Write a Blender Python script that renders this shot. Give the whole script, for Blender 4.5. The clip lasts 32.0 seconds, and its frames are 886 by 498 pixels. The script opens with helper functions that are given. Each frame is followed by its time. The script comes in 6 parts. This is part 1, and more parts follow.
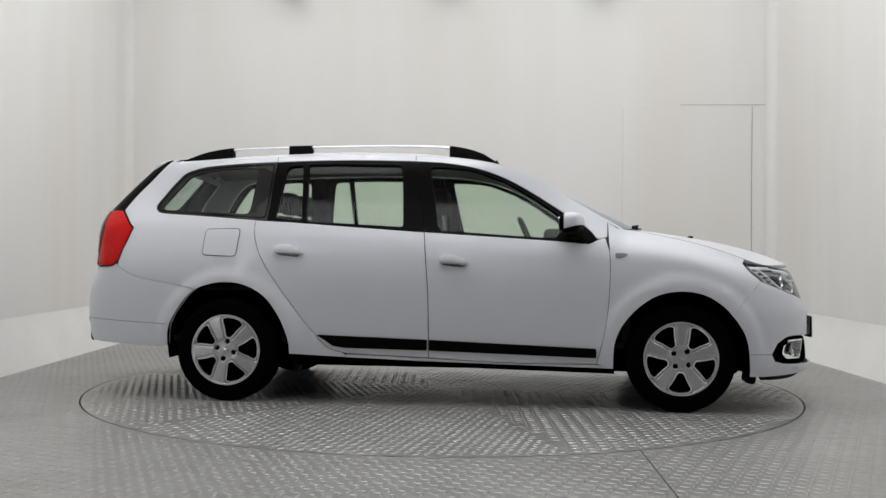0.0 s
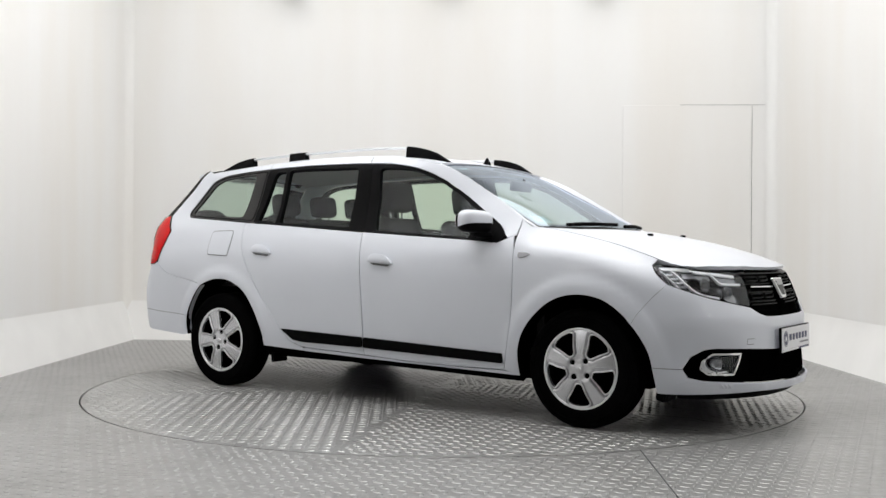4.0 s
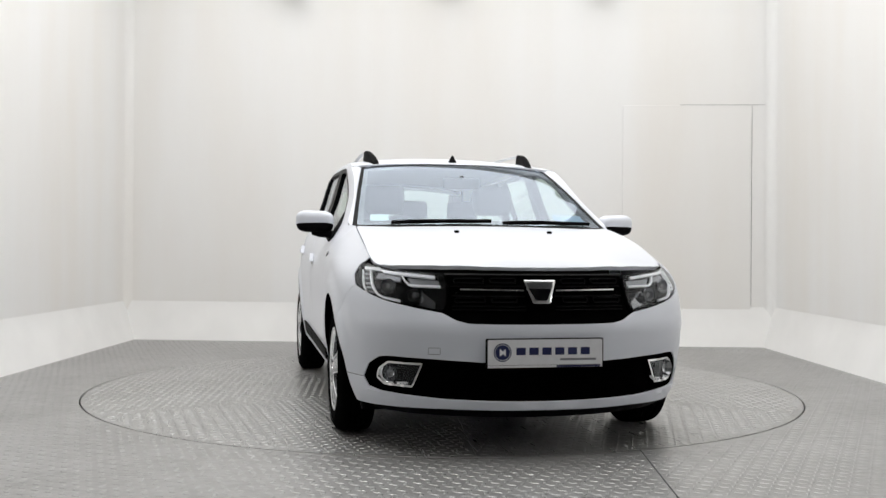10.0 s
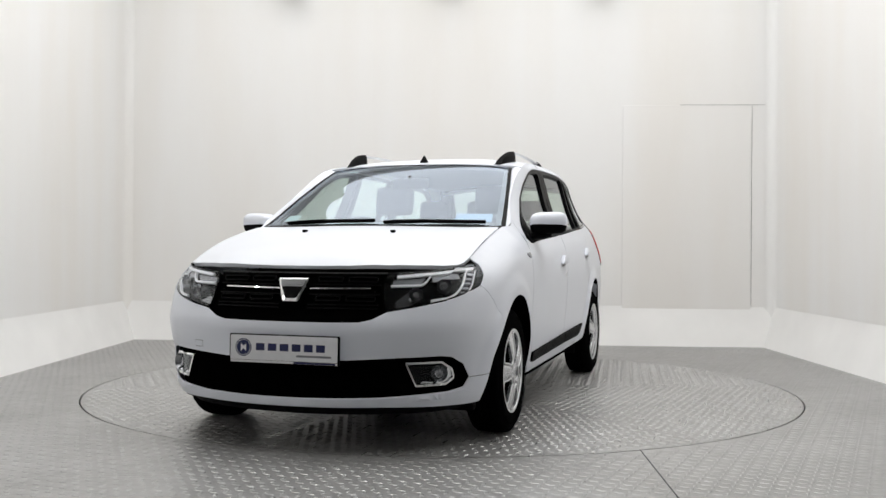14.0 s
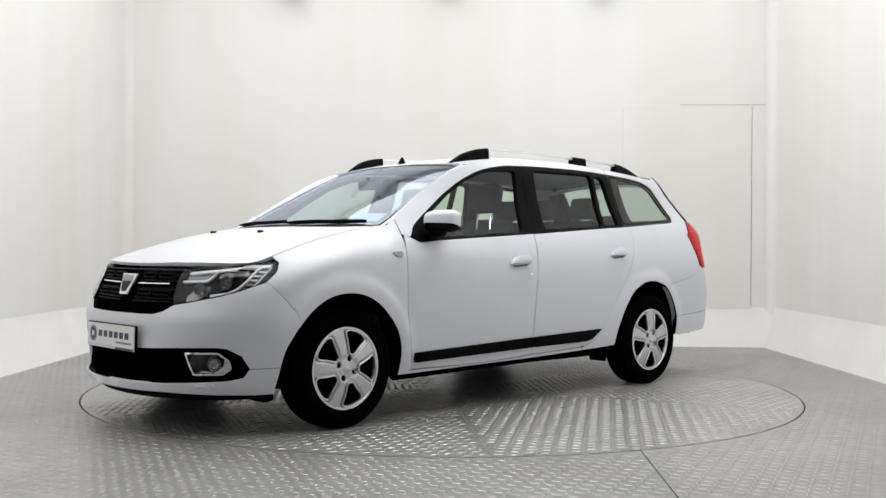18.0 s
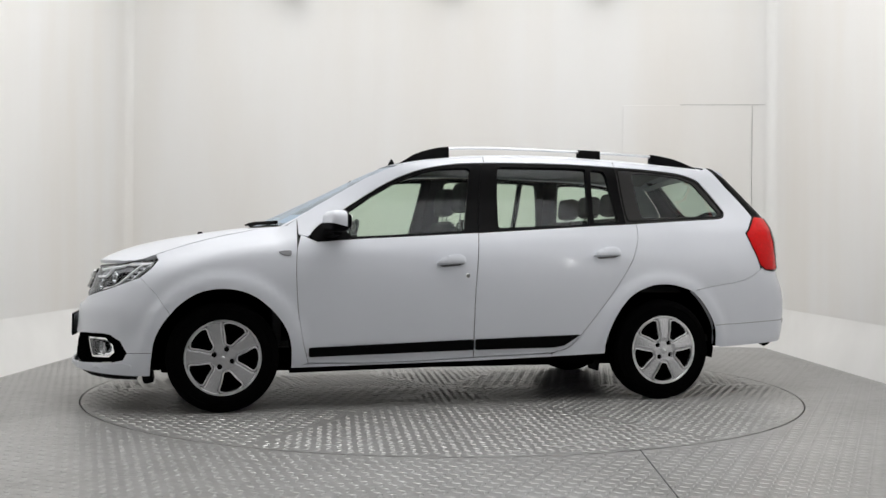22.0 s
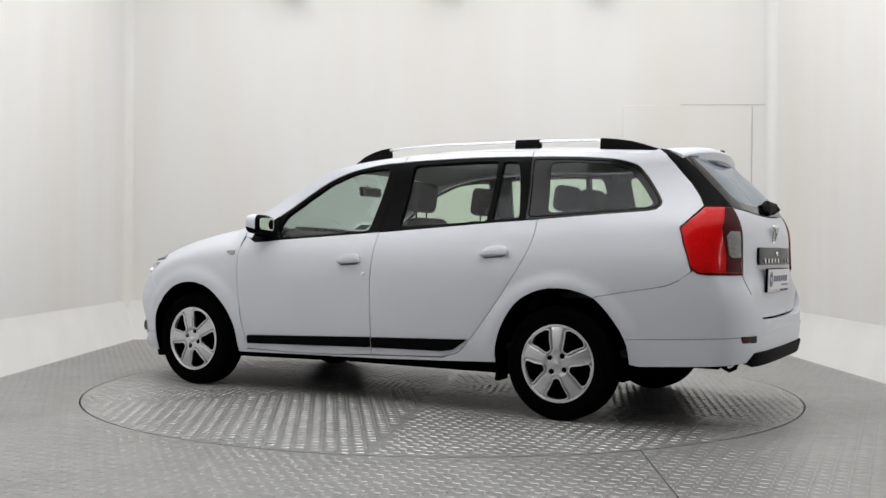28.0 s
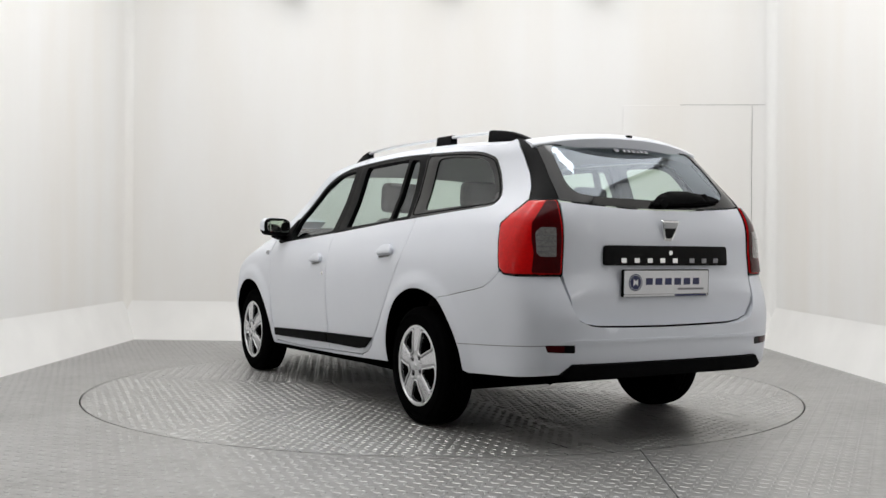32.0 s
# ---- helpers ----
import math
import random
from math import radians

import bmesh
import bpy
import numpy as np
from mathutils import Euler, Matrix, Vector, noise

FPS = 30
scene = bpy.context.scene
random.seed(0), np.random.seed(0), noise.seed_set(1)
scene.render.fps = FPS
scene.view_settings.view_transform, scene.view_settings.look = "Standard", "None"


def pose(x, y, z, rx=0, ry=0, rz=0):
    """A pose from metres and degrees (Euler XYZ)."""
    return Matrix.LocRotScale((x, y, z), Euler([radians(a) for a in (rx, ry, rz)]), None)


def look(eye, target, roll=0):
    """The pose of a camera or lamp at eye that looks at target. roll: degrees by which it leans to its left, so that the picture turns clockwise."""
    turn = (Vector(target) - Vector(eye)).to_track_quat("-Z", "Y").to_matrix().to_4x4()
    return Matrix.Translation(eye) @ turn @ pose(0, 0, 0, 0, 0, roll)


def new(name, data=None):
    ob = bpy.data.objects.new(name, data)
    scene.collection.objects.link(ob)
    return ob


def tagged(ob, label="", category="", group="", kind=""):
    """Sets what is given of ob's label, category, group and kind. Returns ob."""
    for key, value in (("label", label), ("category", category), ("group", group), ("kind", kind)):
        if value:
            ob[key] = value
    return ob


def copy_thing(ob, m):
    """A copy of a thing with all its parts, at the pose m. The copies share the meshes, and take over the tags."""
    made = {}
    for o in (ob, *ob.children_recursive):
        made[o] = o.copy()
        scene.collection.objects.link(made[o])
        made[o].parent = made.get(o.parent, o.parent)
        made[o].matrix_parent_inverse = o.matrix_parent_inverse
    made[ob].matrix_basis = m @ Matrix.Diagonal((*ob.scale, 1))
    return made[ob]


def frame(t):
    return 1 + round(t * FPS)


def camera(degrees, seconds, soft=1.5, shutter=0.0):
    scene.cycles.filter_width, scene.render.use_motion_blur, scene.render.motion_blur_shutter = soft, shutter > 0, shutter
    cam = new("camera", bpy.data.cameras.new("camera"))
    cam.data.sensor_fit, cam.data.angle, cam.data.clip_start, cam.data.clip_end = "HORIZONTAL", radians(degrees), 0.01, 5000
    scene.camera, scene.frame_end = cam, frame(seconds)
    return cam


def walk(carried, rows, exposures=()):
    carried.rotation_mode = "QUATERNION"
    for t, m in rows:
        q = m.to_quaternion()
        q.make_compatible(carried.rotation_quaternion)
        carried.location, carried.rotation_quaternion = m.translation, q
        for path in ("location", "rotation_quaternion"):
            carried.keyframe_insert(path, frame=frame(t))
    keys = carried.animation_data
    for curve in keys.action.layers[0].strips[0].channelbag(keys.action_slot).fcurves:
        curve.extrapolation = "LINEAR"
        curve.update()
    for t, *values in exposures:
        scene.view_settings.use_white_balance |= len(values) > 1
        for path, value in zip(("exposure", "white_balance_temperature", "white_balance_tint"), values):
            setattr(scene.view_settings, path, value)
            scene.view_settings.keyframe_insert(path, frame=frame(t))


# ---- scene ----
# A white estate car turns on a round platform in a white photo booth; the camera stands still.
cam = camera(48.41, 32.0, soft=1.5)
EYE_AT = (0.0, -6.5375, 0.8905)
EYE = Matrix.Translation(EYE_AT) @ pose(0, 0, 0, 0, 0, -0.0616) @ pose(0, 0, 0, 90.1832, 0, 0) @ pose(0, 0, 0, 0, 0, 0.4468)
EXPOSURES = [(0, -0.12), (1, 0.16), (2, 0.26), (3, 0.28), (6, 0.35), (9, 0.29), (13, 0.24), (17, 0.29), (19, 0.31), (21, 0.2), (23, 0.04), (25, -0.2), (28, 0.14), (32, 0.28)]
walk(cam, [(0, EYE), (32.0, EYE)], EXPOSURES)


def turn_at(t):
    """The platform's angle in degrees at t seconds."""
    return TURN_SHIFT + float(np.polynomial.chebyshev.chebval(t / 16 - 1, TURN_CURVE))


TURN_CURVE = (-123.17825, -117.06613, -0.98486, 0.0131, -0.18102, 0.11363, 0.05803)
TURN_SHIFT = 0.49
PIVOT = 0.009  # the platform's middle, to the side of the camera's line
CAR_OFFSET = (0.1291, -0.021)

# ---- world and lights ----
world = bpy.data.worlds.new("world")
scene.world = world
world.use_nodes = True
world.node_tree.nodes["Background"].inputs[0].default_value = (0.9, 0.95, 1, 1)
world.node_tree.nodes["Background"].inputs[1].default_value = 0.02


def area_lamp(name, at, target, sx, sy, watts, colour=(1, 1, 1)):
    data = bpy.data.lights.new(name, "AREA")
    data.shape, data.size, data.size_y, data.energy, data.color = "RECTANGLE", sx, sy, watts, colour
    ob = new(name, data)
    ob.matrix_world = look(at, target)
    return ob


# Overhead panel, added out of view; its size and watts tuned for even light.
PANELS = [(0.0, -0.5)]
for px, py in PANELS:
    area_lamp("added_overhead_lamp", (px, py, 4.22), (px, py, 0), 6.2, 6.6, 124)
# Added fill lamps out of view: they brighten the side walls for bounce light.
WALL_FILLS = [(-1.75, -1.2, 4.08), (1.75, -1.2, 4.08)]
for wx, wy, wz in WALL_FILLS:
    area_lamp("added_wall_fill_lamp", (wx, wy, wz), (wx * 1.85, wy, 1.7), 0.4, 5.0, 36)
FLASHES = [(-2.72, -3.3, 1.55), (2.72, -3.3, 1.55)]
for at in FLASHES:
    area_lamp("flash_head_lamp", at, (0.0, 0.0, 1.55), 0.07, 0.6, 2.6)

# ---- materials ----
def principled(name, colour, rough, metal=0.0, coat=0.0, spec=0.5, grain=0.0, grain_scale=200.0, bump=0.0, bump_scale=300.0, rough_var=0.0):
    mat = bpy.data.materials.new(name)
    mat.use_nodes = True
    nodes, links = mat.node_tree.nodes, mat.node_tree.links
    b = nodes["Principled BSDF"]
    b.inputs["Base Color"].default_value = (*colour, 1)
    b.inputs["Roughness"].default_value = rough
    b.inputs["Metallic"].default_value = metal
    b.inputs["Coat Weight"].default_value = coat
    b.inputs["Coat Roughness"].default_value = 0.08
    b.inputs["Specular IOR Level"].default_value = spec
    geo = nodes.new("ShaderNodeTexCoord")
    if grain or rough_var:
        big = nodes.new("ShaderNodeTexNoise")
        big.inputs["Scale"].default_value, big.inputs["Detail"].default_value = grain_scale, 6
        links.new(geo.outputs["Object"], big.inputs["Vector"])
        if grain:
            ramp = nodes.new("ShaderNodeMapRange")
            ramp.inputs["From Min"].default_value, ramp.inputs["From Max"].default_value = 0.3, 0.7
            ramp.inputs["To Min"].default_value, ramp.inputs["To Max"].default_value = 1 - grain, 1 + grain
            links.new(big.outputs["Fac"], ramp.inputs["Value"])
            mul = nodes.new("ShaderNodeVectorMath")
            mul.operation = "SCALE"
            mul.inputs[0].default_value = colour
            links.new(ramp.outputs["Result"], mul.inputs["Scale"])
            links.new(mul.outputs["Vector"], b.inputs["Base Color"])
        if rough_var:
            rr = nodes.new("ShaderNodeMapRange")
            rr.inputs["To Min"].default_value, rr.inputs["To Max"].default_value = max(rough - rough_var, 0.02), min(rough + rough_var, 1)
            rr.inputs["From Min"].default_value, rr.inputs["From Max"].default_value = 0.3, 0.7
            links.new(big.outputs["Fac"], rr.inputs["Value"])
            links.new(rr.outputs["Result"], b.inputs["Roughness"])
    if bump:
        fine = nodes.new("ShaderNodeTexNoise")
        fine.inputs["Scale"].default_value, fine.inputs["Detail"].default_value = bump_scale, 4
        links.new(geo.outputs["Object"], fine.inputs["Vector"])
        bm = nodes.new("ShaderNodeBump")
        bm.inputs["Strength"].default_value, bm.inputs["Distance"].default_value = bump, 0.002
        links.new(fine.outputs["Fac"], bm.inputs["Height"])
        links.new(bm.outputs["Normal"], b.inputs["Normal"])
    return mat


def glass(name, tint, gloss_rough=0.0, base=0.07, sheen=(0.93, 0.96, 1.0)):
    mat = bpy.data.materials.new(name)
    mat.use_nodes = True
    nodes, links = mat.node_tree.nodes, mat.node_tree.links
    nodes.remove(nodes["Principled BSDF"])
    clear, gloss, mix, facing = (nodes.new("ShaderNode" + n) for n in ("BsdfTransparent", "BsdfGlossy", "MixShader", "LayerWeight"))
    clear.inputs[0].default_value = (*tint, 1)
    gloss.inputs["Color"].default_value = (*sheen, 1)
    gloss.inputs["Roughness"].default_value = gloss_rough
    facing.inputs["Blend"].default_value = 0.5
    power, scale = nodes.new("ShaderNodeMath"), nodes.new("ShaderNodeMath")
    power.operation, power.inputs[1].default_value = "POWER", 4.0
    scale.operation, scale.inputs[1].default_value, scale.inputs[2].default_value = "MULTIPLY_ADD", 0.85, base
    links.new(facing.outputs["Facing"], power.inputs[0])
    links.new(power.outputs[0], scale.inputs[0])
    links.new(scale.outputs[0], mix.inputs[0])
    links.new(clear.outputs[0], mix.inputs[1])
    links.new(gloss.outputs[0], mix.inputs[2])
    links.new(mix.outputs[0], nodes["Material Output"].inputs[0])
    return mat


def glow(name, colour, strength):
    mat = bpy.data.materials.new(name)
    mat.use_nodes = True
    b = mat.node_tree.nodes["Principled BSDF"]
    b.inputs["Base Color"].default_value = (*colour, 1)
    b.inputs["Emission Color"].default_value = (*colour, 1)
    b.inputs["Emission Strength"].default_value = strength
    return mat


PAINT = principled("white_car_paint", (0.69, 0.715, 0.775), 0.42, coat=0.3, grain=0.012, grain_scale=3, bump=0.012, bump_scale=900)
BLACK_TRIM = principled("black_window_trim", (0.003, 0.003, 0.0034), 0.42, spec=0.05, bump=0.05, rough_var=0.05, grain_scale=30)
GLOSS_BLACK = principled("gloss_black", (0.003, 0.003, 0.0035), 0.16, spec=0.1, coat=0.02, rough_var=0.04, grain_scale=20)
PLASTIC = principled("grained_black_plastic", (0.003, 0.003, 0.0034), 0.6, spec=0.035, bump=0.25, bump_scale=900, grain=0.12, grain_scale=25)
UNDER = principled("underbody_black", (0.0015, 0.0015, 0.0015), 0.95, spec=0.0, bump=0.4, bump_scale=60, grain=0.3, grain_scale=12)
RUBBER = principled("tyre_rubber", (0.0025, 0.0025, 0.0026), 0.85, spec=0.006, bump=0.25, bump_scale=500, grain=0.15, grain_scale=18)
FRIT = principled("black_glass_border", (0.004, 0.004, 0.0045), 0.1, spec=0.3, coat=0.1, rough_var=0.02, grain_scale=20)
SILVER = principled("silver_wheel_paint", (0.56, 0.565, 0.585), 0.27, metal=0.75, coat=0.2, grain=0.03, grain_scale=8)
RAIL_SILVER = principled("brushed_aluminium", (0.66, 0.67, 0.68), 0.3, metal=0.9, grain=0.06, grain_scale=60)
CHROME = principled("chrome", (0.86, 0.87, 0.88), 0.07, metal=1.0, rough_var=0.03, grain_scale=50)
STEEL = principled("dull_steel", (0.25, 0.25, 0.26), 0.5, metal=0.8, grain=0.2, grain_scale=60)
GLASS = glass("tinted_window_glass", (0.76, 0.85, 0.76), base=0.035)
REAR_GLASS = glass("rear_window_glass", (0.7, 0.79, 0.74), base=0.15, sheen=(0.82, 0.9, 1.0))
SCREEN = glass("windscreen_glass", (0.78, 0.87, 0.86), base=0.16, sheen=(0.78, 0.87, 1.0))
LENS = glass("clear_lamp_lens", (0.97, 0.98, 0.99), base=0.035)
LAMP_PALE = principled("pale_lamp_panel", (0.33, 0.335, 0.36), 0.25, metal=0.3, coat=0.4, grain=0.08, grain_scale=90)
# A shaded copy of the chrome: dim reflections put into its colour.
DARK_CHROME = principled("shaded_chrome", (0.33, 0.335, 0.35), 0.14, metal=1.0, rough_var=0.04, grain_scale=50)
REFLECTOR = principled("lamp_reflector", (0.75, 0.76, 0.78), 0.12, metal=1.0, rough_var=0.06, grain_scale=90)
LAMP_GREY = principled("lamp_bezel_grey", (0.11, 0.11, 0.115), 0.3, rough_var=0.08, grain_scale=60)
LAMP_WHITE = principled("lamp_light_guide", (0.92, 0.93, 0.95), 0.3, coat=0.5, grain=0.04, grain_scale=80)
RED = principled("red_lamp_lens", (0.6, 0.004, 0.005), 0.14, coat=0.06, spec=0.16, grain=0.12, grain_scale=60)
DARK_RED = principled("dark_red_lamp_lens", (0.05, 0.001, 0.002), 0.1, coat=0.08, spec=0.15, grain=0.15, grain_scale=60)
SMOKE = principled("reversing_lamp_lens", (0.2, 0.195, 0.19), 0.12, coat=1.0, grain=0.25, grain_scale=90, bump=0.4, bump_scale=220)
PLATE_WHITE = principled("plate_white", (0.78, 0.78, 0.8), 0.4, grain=0.03, grain_scale=40)
NAVY = principled("navy_print", (0.012, 0.016, 0.08), 0.4, grain=0.06, grain_scale=50)
GREY_PRINT = principled("grey_print", (0.2, 0.2, 0.22), 0.4, grain=0.06, grain_scale=50)
SEAT = principled("charcoal_seat_fabric", (0.009, 0.009, 0.01), 0.9, bump=0.5, bump_scale=700, grain=0.25, grain_scale=150)
CABIN = principled("charcoal_cabin_plastic", (0.009, 0.009, 0.0095), 0.65, bump=0.25, bump_scale=600, grain=0.15, grain_scale=60)
HEADLINER = principled("grey_headliner_cloth", (0.38, 0.38, 0.37), 0.95, bump=0.3, bump_scale=800, grain=0.06, grain_scale=90)
MIRROR = principled("mirror_glass", (0.9, 0.9, 0.9), 0.02, metal=1.0, rough_var=0.01, grain_scale=10)
STICKER = principled("pale_paper_sticker", (0.62, 0.74, 0.74), 0.7, grain=0.08, grain_scale=120)
STICKER_BLUE = principled("blue_sticker", (0.3, 0.42, 0.6), 0.6, grain=0.08, grain_scale=120)


def stained_wall(name):
    """White wall paint with faint beige streaks that run down it."""
    mat = principled(name, (0.78, 0.772, 0.755), 0.75, bump=0.06, bump_scale=90)
    nodes, links = mat.node_tree.nodes, mat.node_tree.links
    co, mp, nz, rp = nodes.new("ShaderNodeTexCoord"), nodes.new("ShaderNodeMapping"), nodes.new("ShaderNodeTexNoise"), nodes.new("ShaderNodeValToRGB")
    mp.inputs["Scale"].default_value = (1.1, 1.1, 0.16)
    nz.inputs["Scale"].default_value, nz.inputs["Detail"].default_value = 1.0, 5
    rp.color_ramp.elements[0].position, rp.color_ramp.elements[1].position = 0.36, 0.62
    rp.color_ramp.elements[0].color, rp.color_ramp.elements[1].color = (0.825, 0.803, 0.768, 1), (0.855, 0.852, 0.842, 1)
    links.new(co.outputs["Object"], mp.inputs["Vector"])
    links.new(mp.outputs["Vector"], nz.inputs["Vector"])
    links.new(nz.outputs["Fac"], rp.inputs[0])
    links.new(rp.outputs[0], nodes["Principled BSDF"].inputs["Base Color"])
    return mat


WALL = stained_wall("white_wall_paint")
COVE = principled("white_cove_paint", (0.86, 0.855, 0.84), 0.6, grain=0.03, grain_scale=2.5, bump=0.1, bump_scale=50)
# Grey of the added end of the room; its tone sets the front light.
UNSEEN_WALL = principled("unseen_wall_grey", (0.42, 0.42, 0.415), 0.85, grain=0.05, grain_scale=3)
CEILING = principled("white_ceiling_paint", (0.85, 0.85, 0.84), 0.8, grain=0.02, grain_scale=2, bump=0.05, bump_scale=60)
DOOR_GAP = principled("grey_door_gap", (0.3, 0.3, 0.29), 0.8, grain=0.2, grain_scale=40)
SEAL = principled("dark_joint", (0.03, 0.03, 0.03), 0.8, grain=0.2, grain_scale=60)
# Glow on the lamp diffusers, those of the added lamps too.
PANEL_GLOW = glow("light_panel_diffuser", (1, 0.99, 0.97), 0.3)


def floor_metal(name, tone, smooth=0.28):
    """Worn galvanised floor plate: grey metal with scuffs, scratches and dull patches."""
    mat = bpy.data.materials.new(name)
    mat.use_nodes = True
    nodes, links = mat.node_tree.nodes, mat.node_tree.links
    b = nodes["Principled BSDF"]
    co = nodes.new("ShaderNodeTexCoord")
    big, mid, scr = (nodes.new("ShaderNodeTexNoise") for _ in range(3))
    for n, s, d in ((big, 1.3, 5), (mid, 14, 8), (scr, 40, 3)):
        n.inputs["Scale"].default_value, n.inputs["Detail"].default_value = s, d
    stretch = nodes.new("ShaderNodeMapping")
    stretch.inputs["Scale"].default_value = (0.08, 1.6, 1)
    stretch.inputs["Rotation"].default_value = (0, 0, 0.5)
    links.new(co.outputs["Object"], stretch.inputs["Vector"])
    for n in (big, mid):
        links.new(co.outputs["Object"], n.inputs["Vector"])
    links.new(stretch.outputs["Vector"], scr.inputs["Vector"])
    add = nodes.new("ShaderNodeMath")
    add.operation = "ADD"
    links.new(big.outputs["Fac"], add.inputs[0])
    links.new(mid.outputs["Fac"], add.inputs[1])
    ramp = nodes.new("ShaderNodeValToRGB")
    ramp.color_ramp.elements[0].position, ramp.color_ramp.elements[1].position = 0.35, 0.65
    ramp.color_ramp.elements[0].color = (*[tone * 0.82 * c for c in (1.0, 0.985, 0.96)], 1)
    ramp.color_ramp.elements[1].color = (*[tone * 1.12 * c for c in (1.0, 1.0, 0.99)], 1)
    half = nodes.new("ShaderNodeMath")
    half.operation = "MULTIPLY"
    half.inputs[1].default_value = 0.5
    links.new(add.outputs[0], half.inputs[0])
    links.new(half.outputs[0], ramp.inputs[0])
    links.new(ramp.outputs[0], b.inputs["Base Color"])
    rr = nodes.new("ShaderNodeMapRange")
    rr.inputs["From Min"].default_value, rr.inputs["From Max"].default_value = 0.3, 0.7
    rr.inputs["To Min"].default_value, rr.inputs["To Max"].default_value = smooth, smooth + 0.18
    links.new(scr.outputs["Fac"], rr.inputs["Value"])
    links.new(rr.outputs["Result"], b.inputs["Roughness"])
    b.inputs["Metallic"].default_value = 0.55
    bump = nodes.new("ShaderNodeBump")
    bump.inputs["Strength"].default_value, bump.inputs["Distance"].default_value = 0.12, 0.002
    links.new(mid.outputs["Fac"], bump.inputs["Height"])
    links.new(bump.outputs["Normal"], b.inputs["Normal"])
    return mat


FLOOR_METAL = floor_metal("worn_tread_plate", 0.36, 0.3)
TREAD_METAL = floor_metal("polished_treads", 0.41, 0.27)
TABLE_METAL = floor_metal("worn_turntable_plate", 0.37, 0.25)

# ---- mesh tools ----
def link_mesh(name, verts, faces, mat, parent=None, label="", smooth=True):
    """One mesh object from vertex and face lists, under a parent."""
    me = bpy.data.meshes.new(name)
    me.from_pydata([tuple(map(float, v)) for v in verts], [], [tuple(map(int, f)) for f in faces])
    me.materials.append(mat)
    me.polygons.foreach_set("use_smooth", [smooth] * len(me.polygons))
    me.update()
    ob = new(name, me)
    ob.parent = parent
    if label:
        ob["label"] = label
    return ob


def part(name, bm, mat, parent, label="", smooth=False):
    me = bpy.data.meshes.new(name)
    bm.to_mesh(me)
    bm.free()
    me.materials.append(mat)
    if smooth:
        me.polygons.foreach_set("use_smooth", [True] * len(me.polygons))
        me.set_sharp_from_angle(angle=radians(35))
    ob = new(name, me)
    ob.parent = parent
    if label:
        ob["label"] = label
    return ob


def box(sx, sy, sz, m=None, bevel=0.0, seg=2, taper=None):
    """A bevelled box, centred, moved by m; taper scales its top."""
    bm = bmesh.new()
    bmesh.ops.create_cube(bm, size=1)
    for v in bm.verts:
        k = taper if taper and v.co.z > 0 else 1
        v.co = Vector((v.co.x * sx * k, v.co.y * sy * k, v.co.z * sz))
    if bevel:
        bmesh.ops.bevel(bm, geom=bm.edges[:], offset=bevel, segments=seg, profile=0.6, affect="EDGES")
    if m is not None:
        bmesh.ops.transform(bm, matrix=m, verts=bm.verts[:])
    return bm


def lathe(profile, n=48, m=None, closed=False, cap=True):
    """A surface of revolution about y; profile rows are (radius, y)."""
    bm = bmesh.new()
    rings = []
    for r, y in profile:
        rings.append([bm.verts.new((r * math.sin(2 * math.pi * i / n), y, r * math.cos(2 * math.pi * i / n))) for i in range(n)])
    pairs = list(zip(rings, rings[1:])) + ([(rings[-1], rings[0])] if closed else [])
    for a, b in pairs:
        for i in range(n):
            bm.faces.new((a[i], a[(i + 1) % n], b[(i + 1) % n], b[i]))
    if cap and not closed:
        for ring in (rings[0], rings[-1]):
            if max(v.co.length for v in ring) > 0:
                try:
                    bm.faces.new(ring)
                except ValueError:
                    pass
    bmesh.ops.recalc_face_normals(bm, faces=bm.faces[:])
    if m is not None:
        bmesh.ops.transform(bm, matrix=m, verts=bm.verts[:])
    return bm


def tube(path, r, n=8, flat=1.0):
    """A round or flattened bar along a path of points."""
    bm = bmesh.new()
    pts = [Vector(p) for p in path]
    rings = []
    for i, p in enumerate(pts):
        d = (pts[min(i + 1, len(pts) - 1)] - pts[max(i - 1, 0)]).normalized()
        side = d.cross(Vector((0, 0, 1)))
        side = side.normalized() if side.length > 1e-4 else Vector((0, 1, 0))
        up = side.cross(d)
        rings.append([bm.verts.new(p + r * (math.cos(2 * math.pi * k / n) * side + flat * math.sin(2 * math.pi * k / n) * up)) for k in range(n)])
    for a, b in zip(rings, rings[1:]):
        for k in range(n):
            bm.faces.new((a[k], a[(k + 1) % n], b[(k + 1) % n], b[k]))
    bm.faces.new(rings[0])
    bm.faces.new(rings[-1])
    bmesh.ops.recalc_face_normals(bm, faces=bm.faces[:])
    return bm


def slab(poly, depth, m=None, bevel=0.0):
    """A flat plate cut to a polygon in the yz plane, from x = 0 to depth."""
    bm = bmesh.new()
    lo = [bm.verts.new((0, a, b)) for a, b in poly]
    face = bm.faces.new(lo)
    ext = bmesh.ops.extrude_face_region(bm, geom=[face])
    top = [v for v in ext["geom"] if isinstance(v, bmesh.types.BMVert)]
    for v in top:
        v.co.x += depth
    bmesh.ops.recalc_face_normals(bm, faces=bm.faces[:])
    if bevel:
        edges = [e for e in bm.edges if all(abs(v.co.x - depth) < 1e-6 for v in e.verts)]
        bmesh.ops.bevel(bm, geom=edges, offset=bevel, segments=2, profile=0.6, affect="EDGES")
    if m is not None:
        bmesh.ops.transform(bm, matrix=m, verts=bm.verts[:])
    return bm


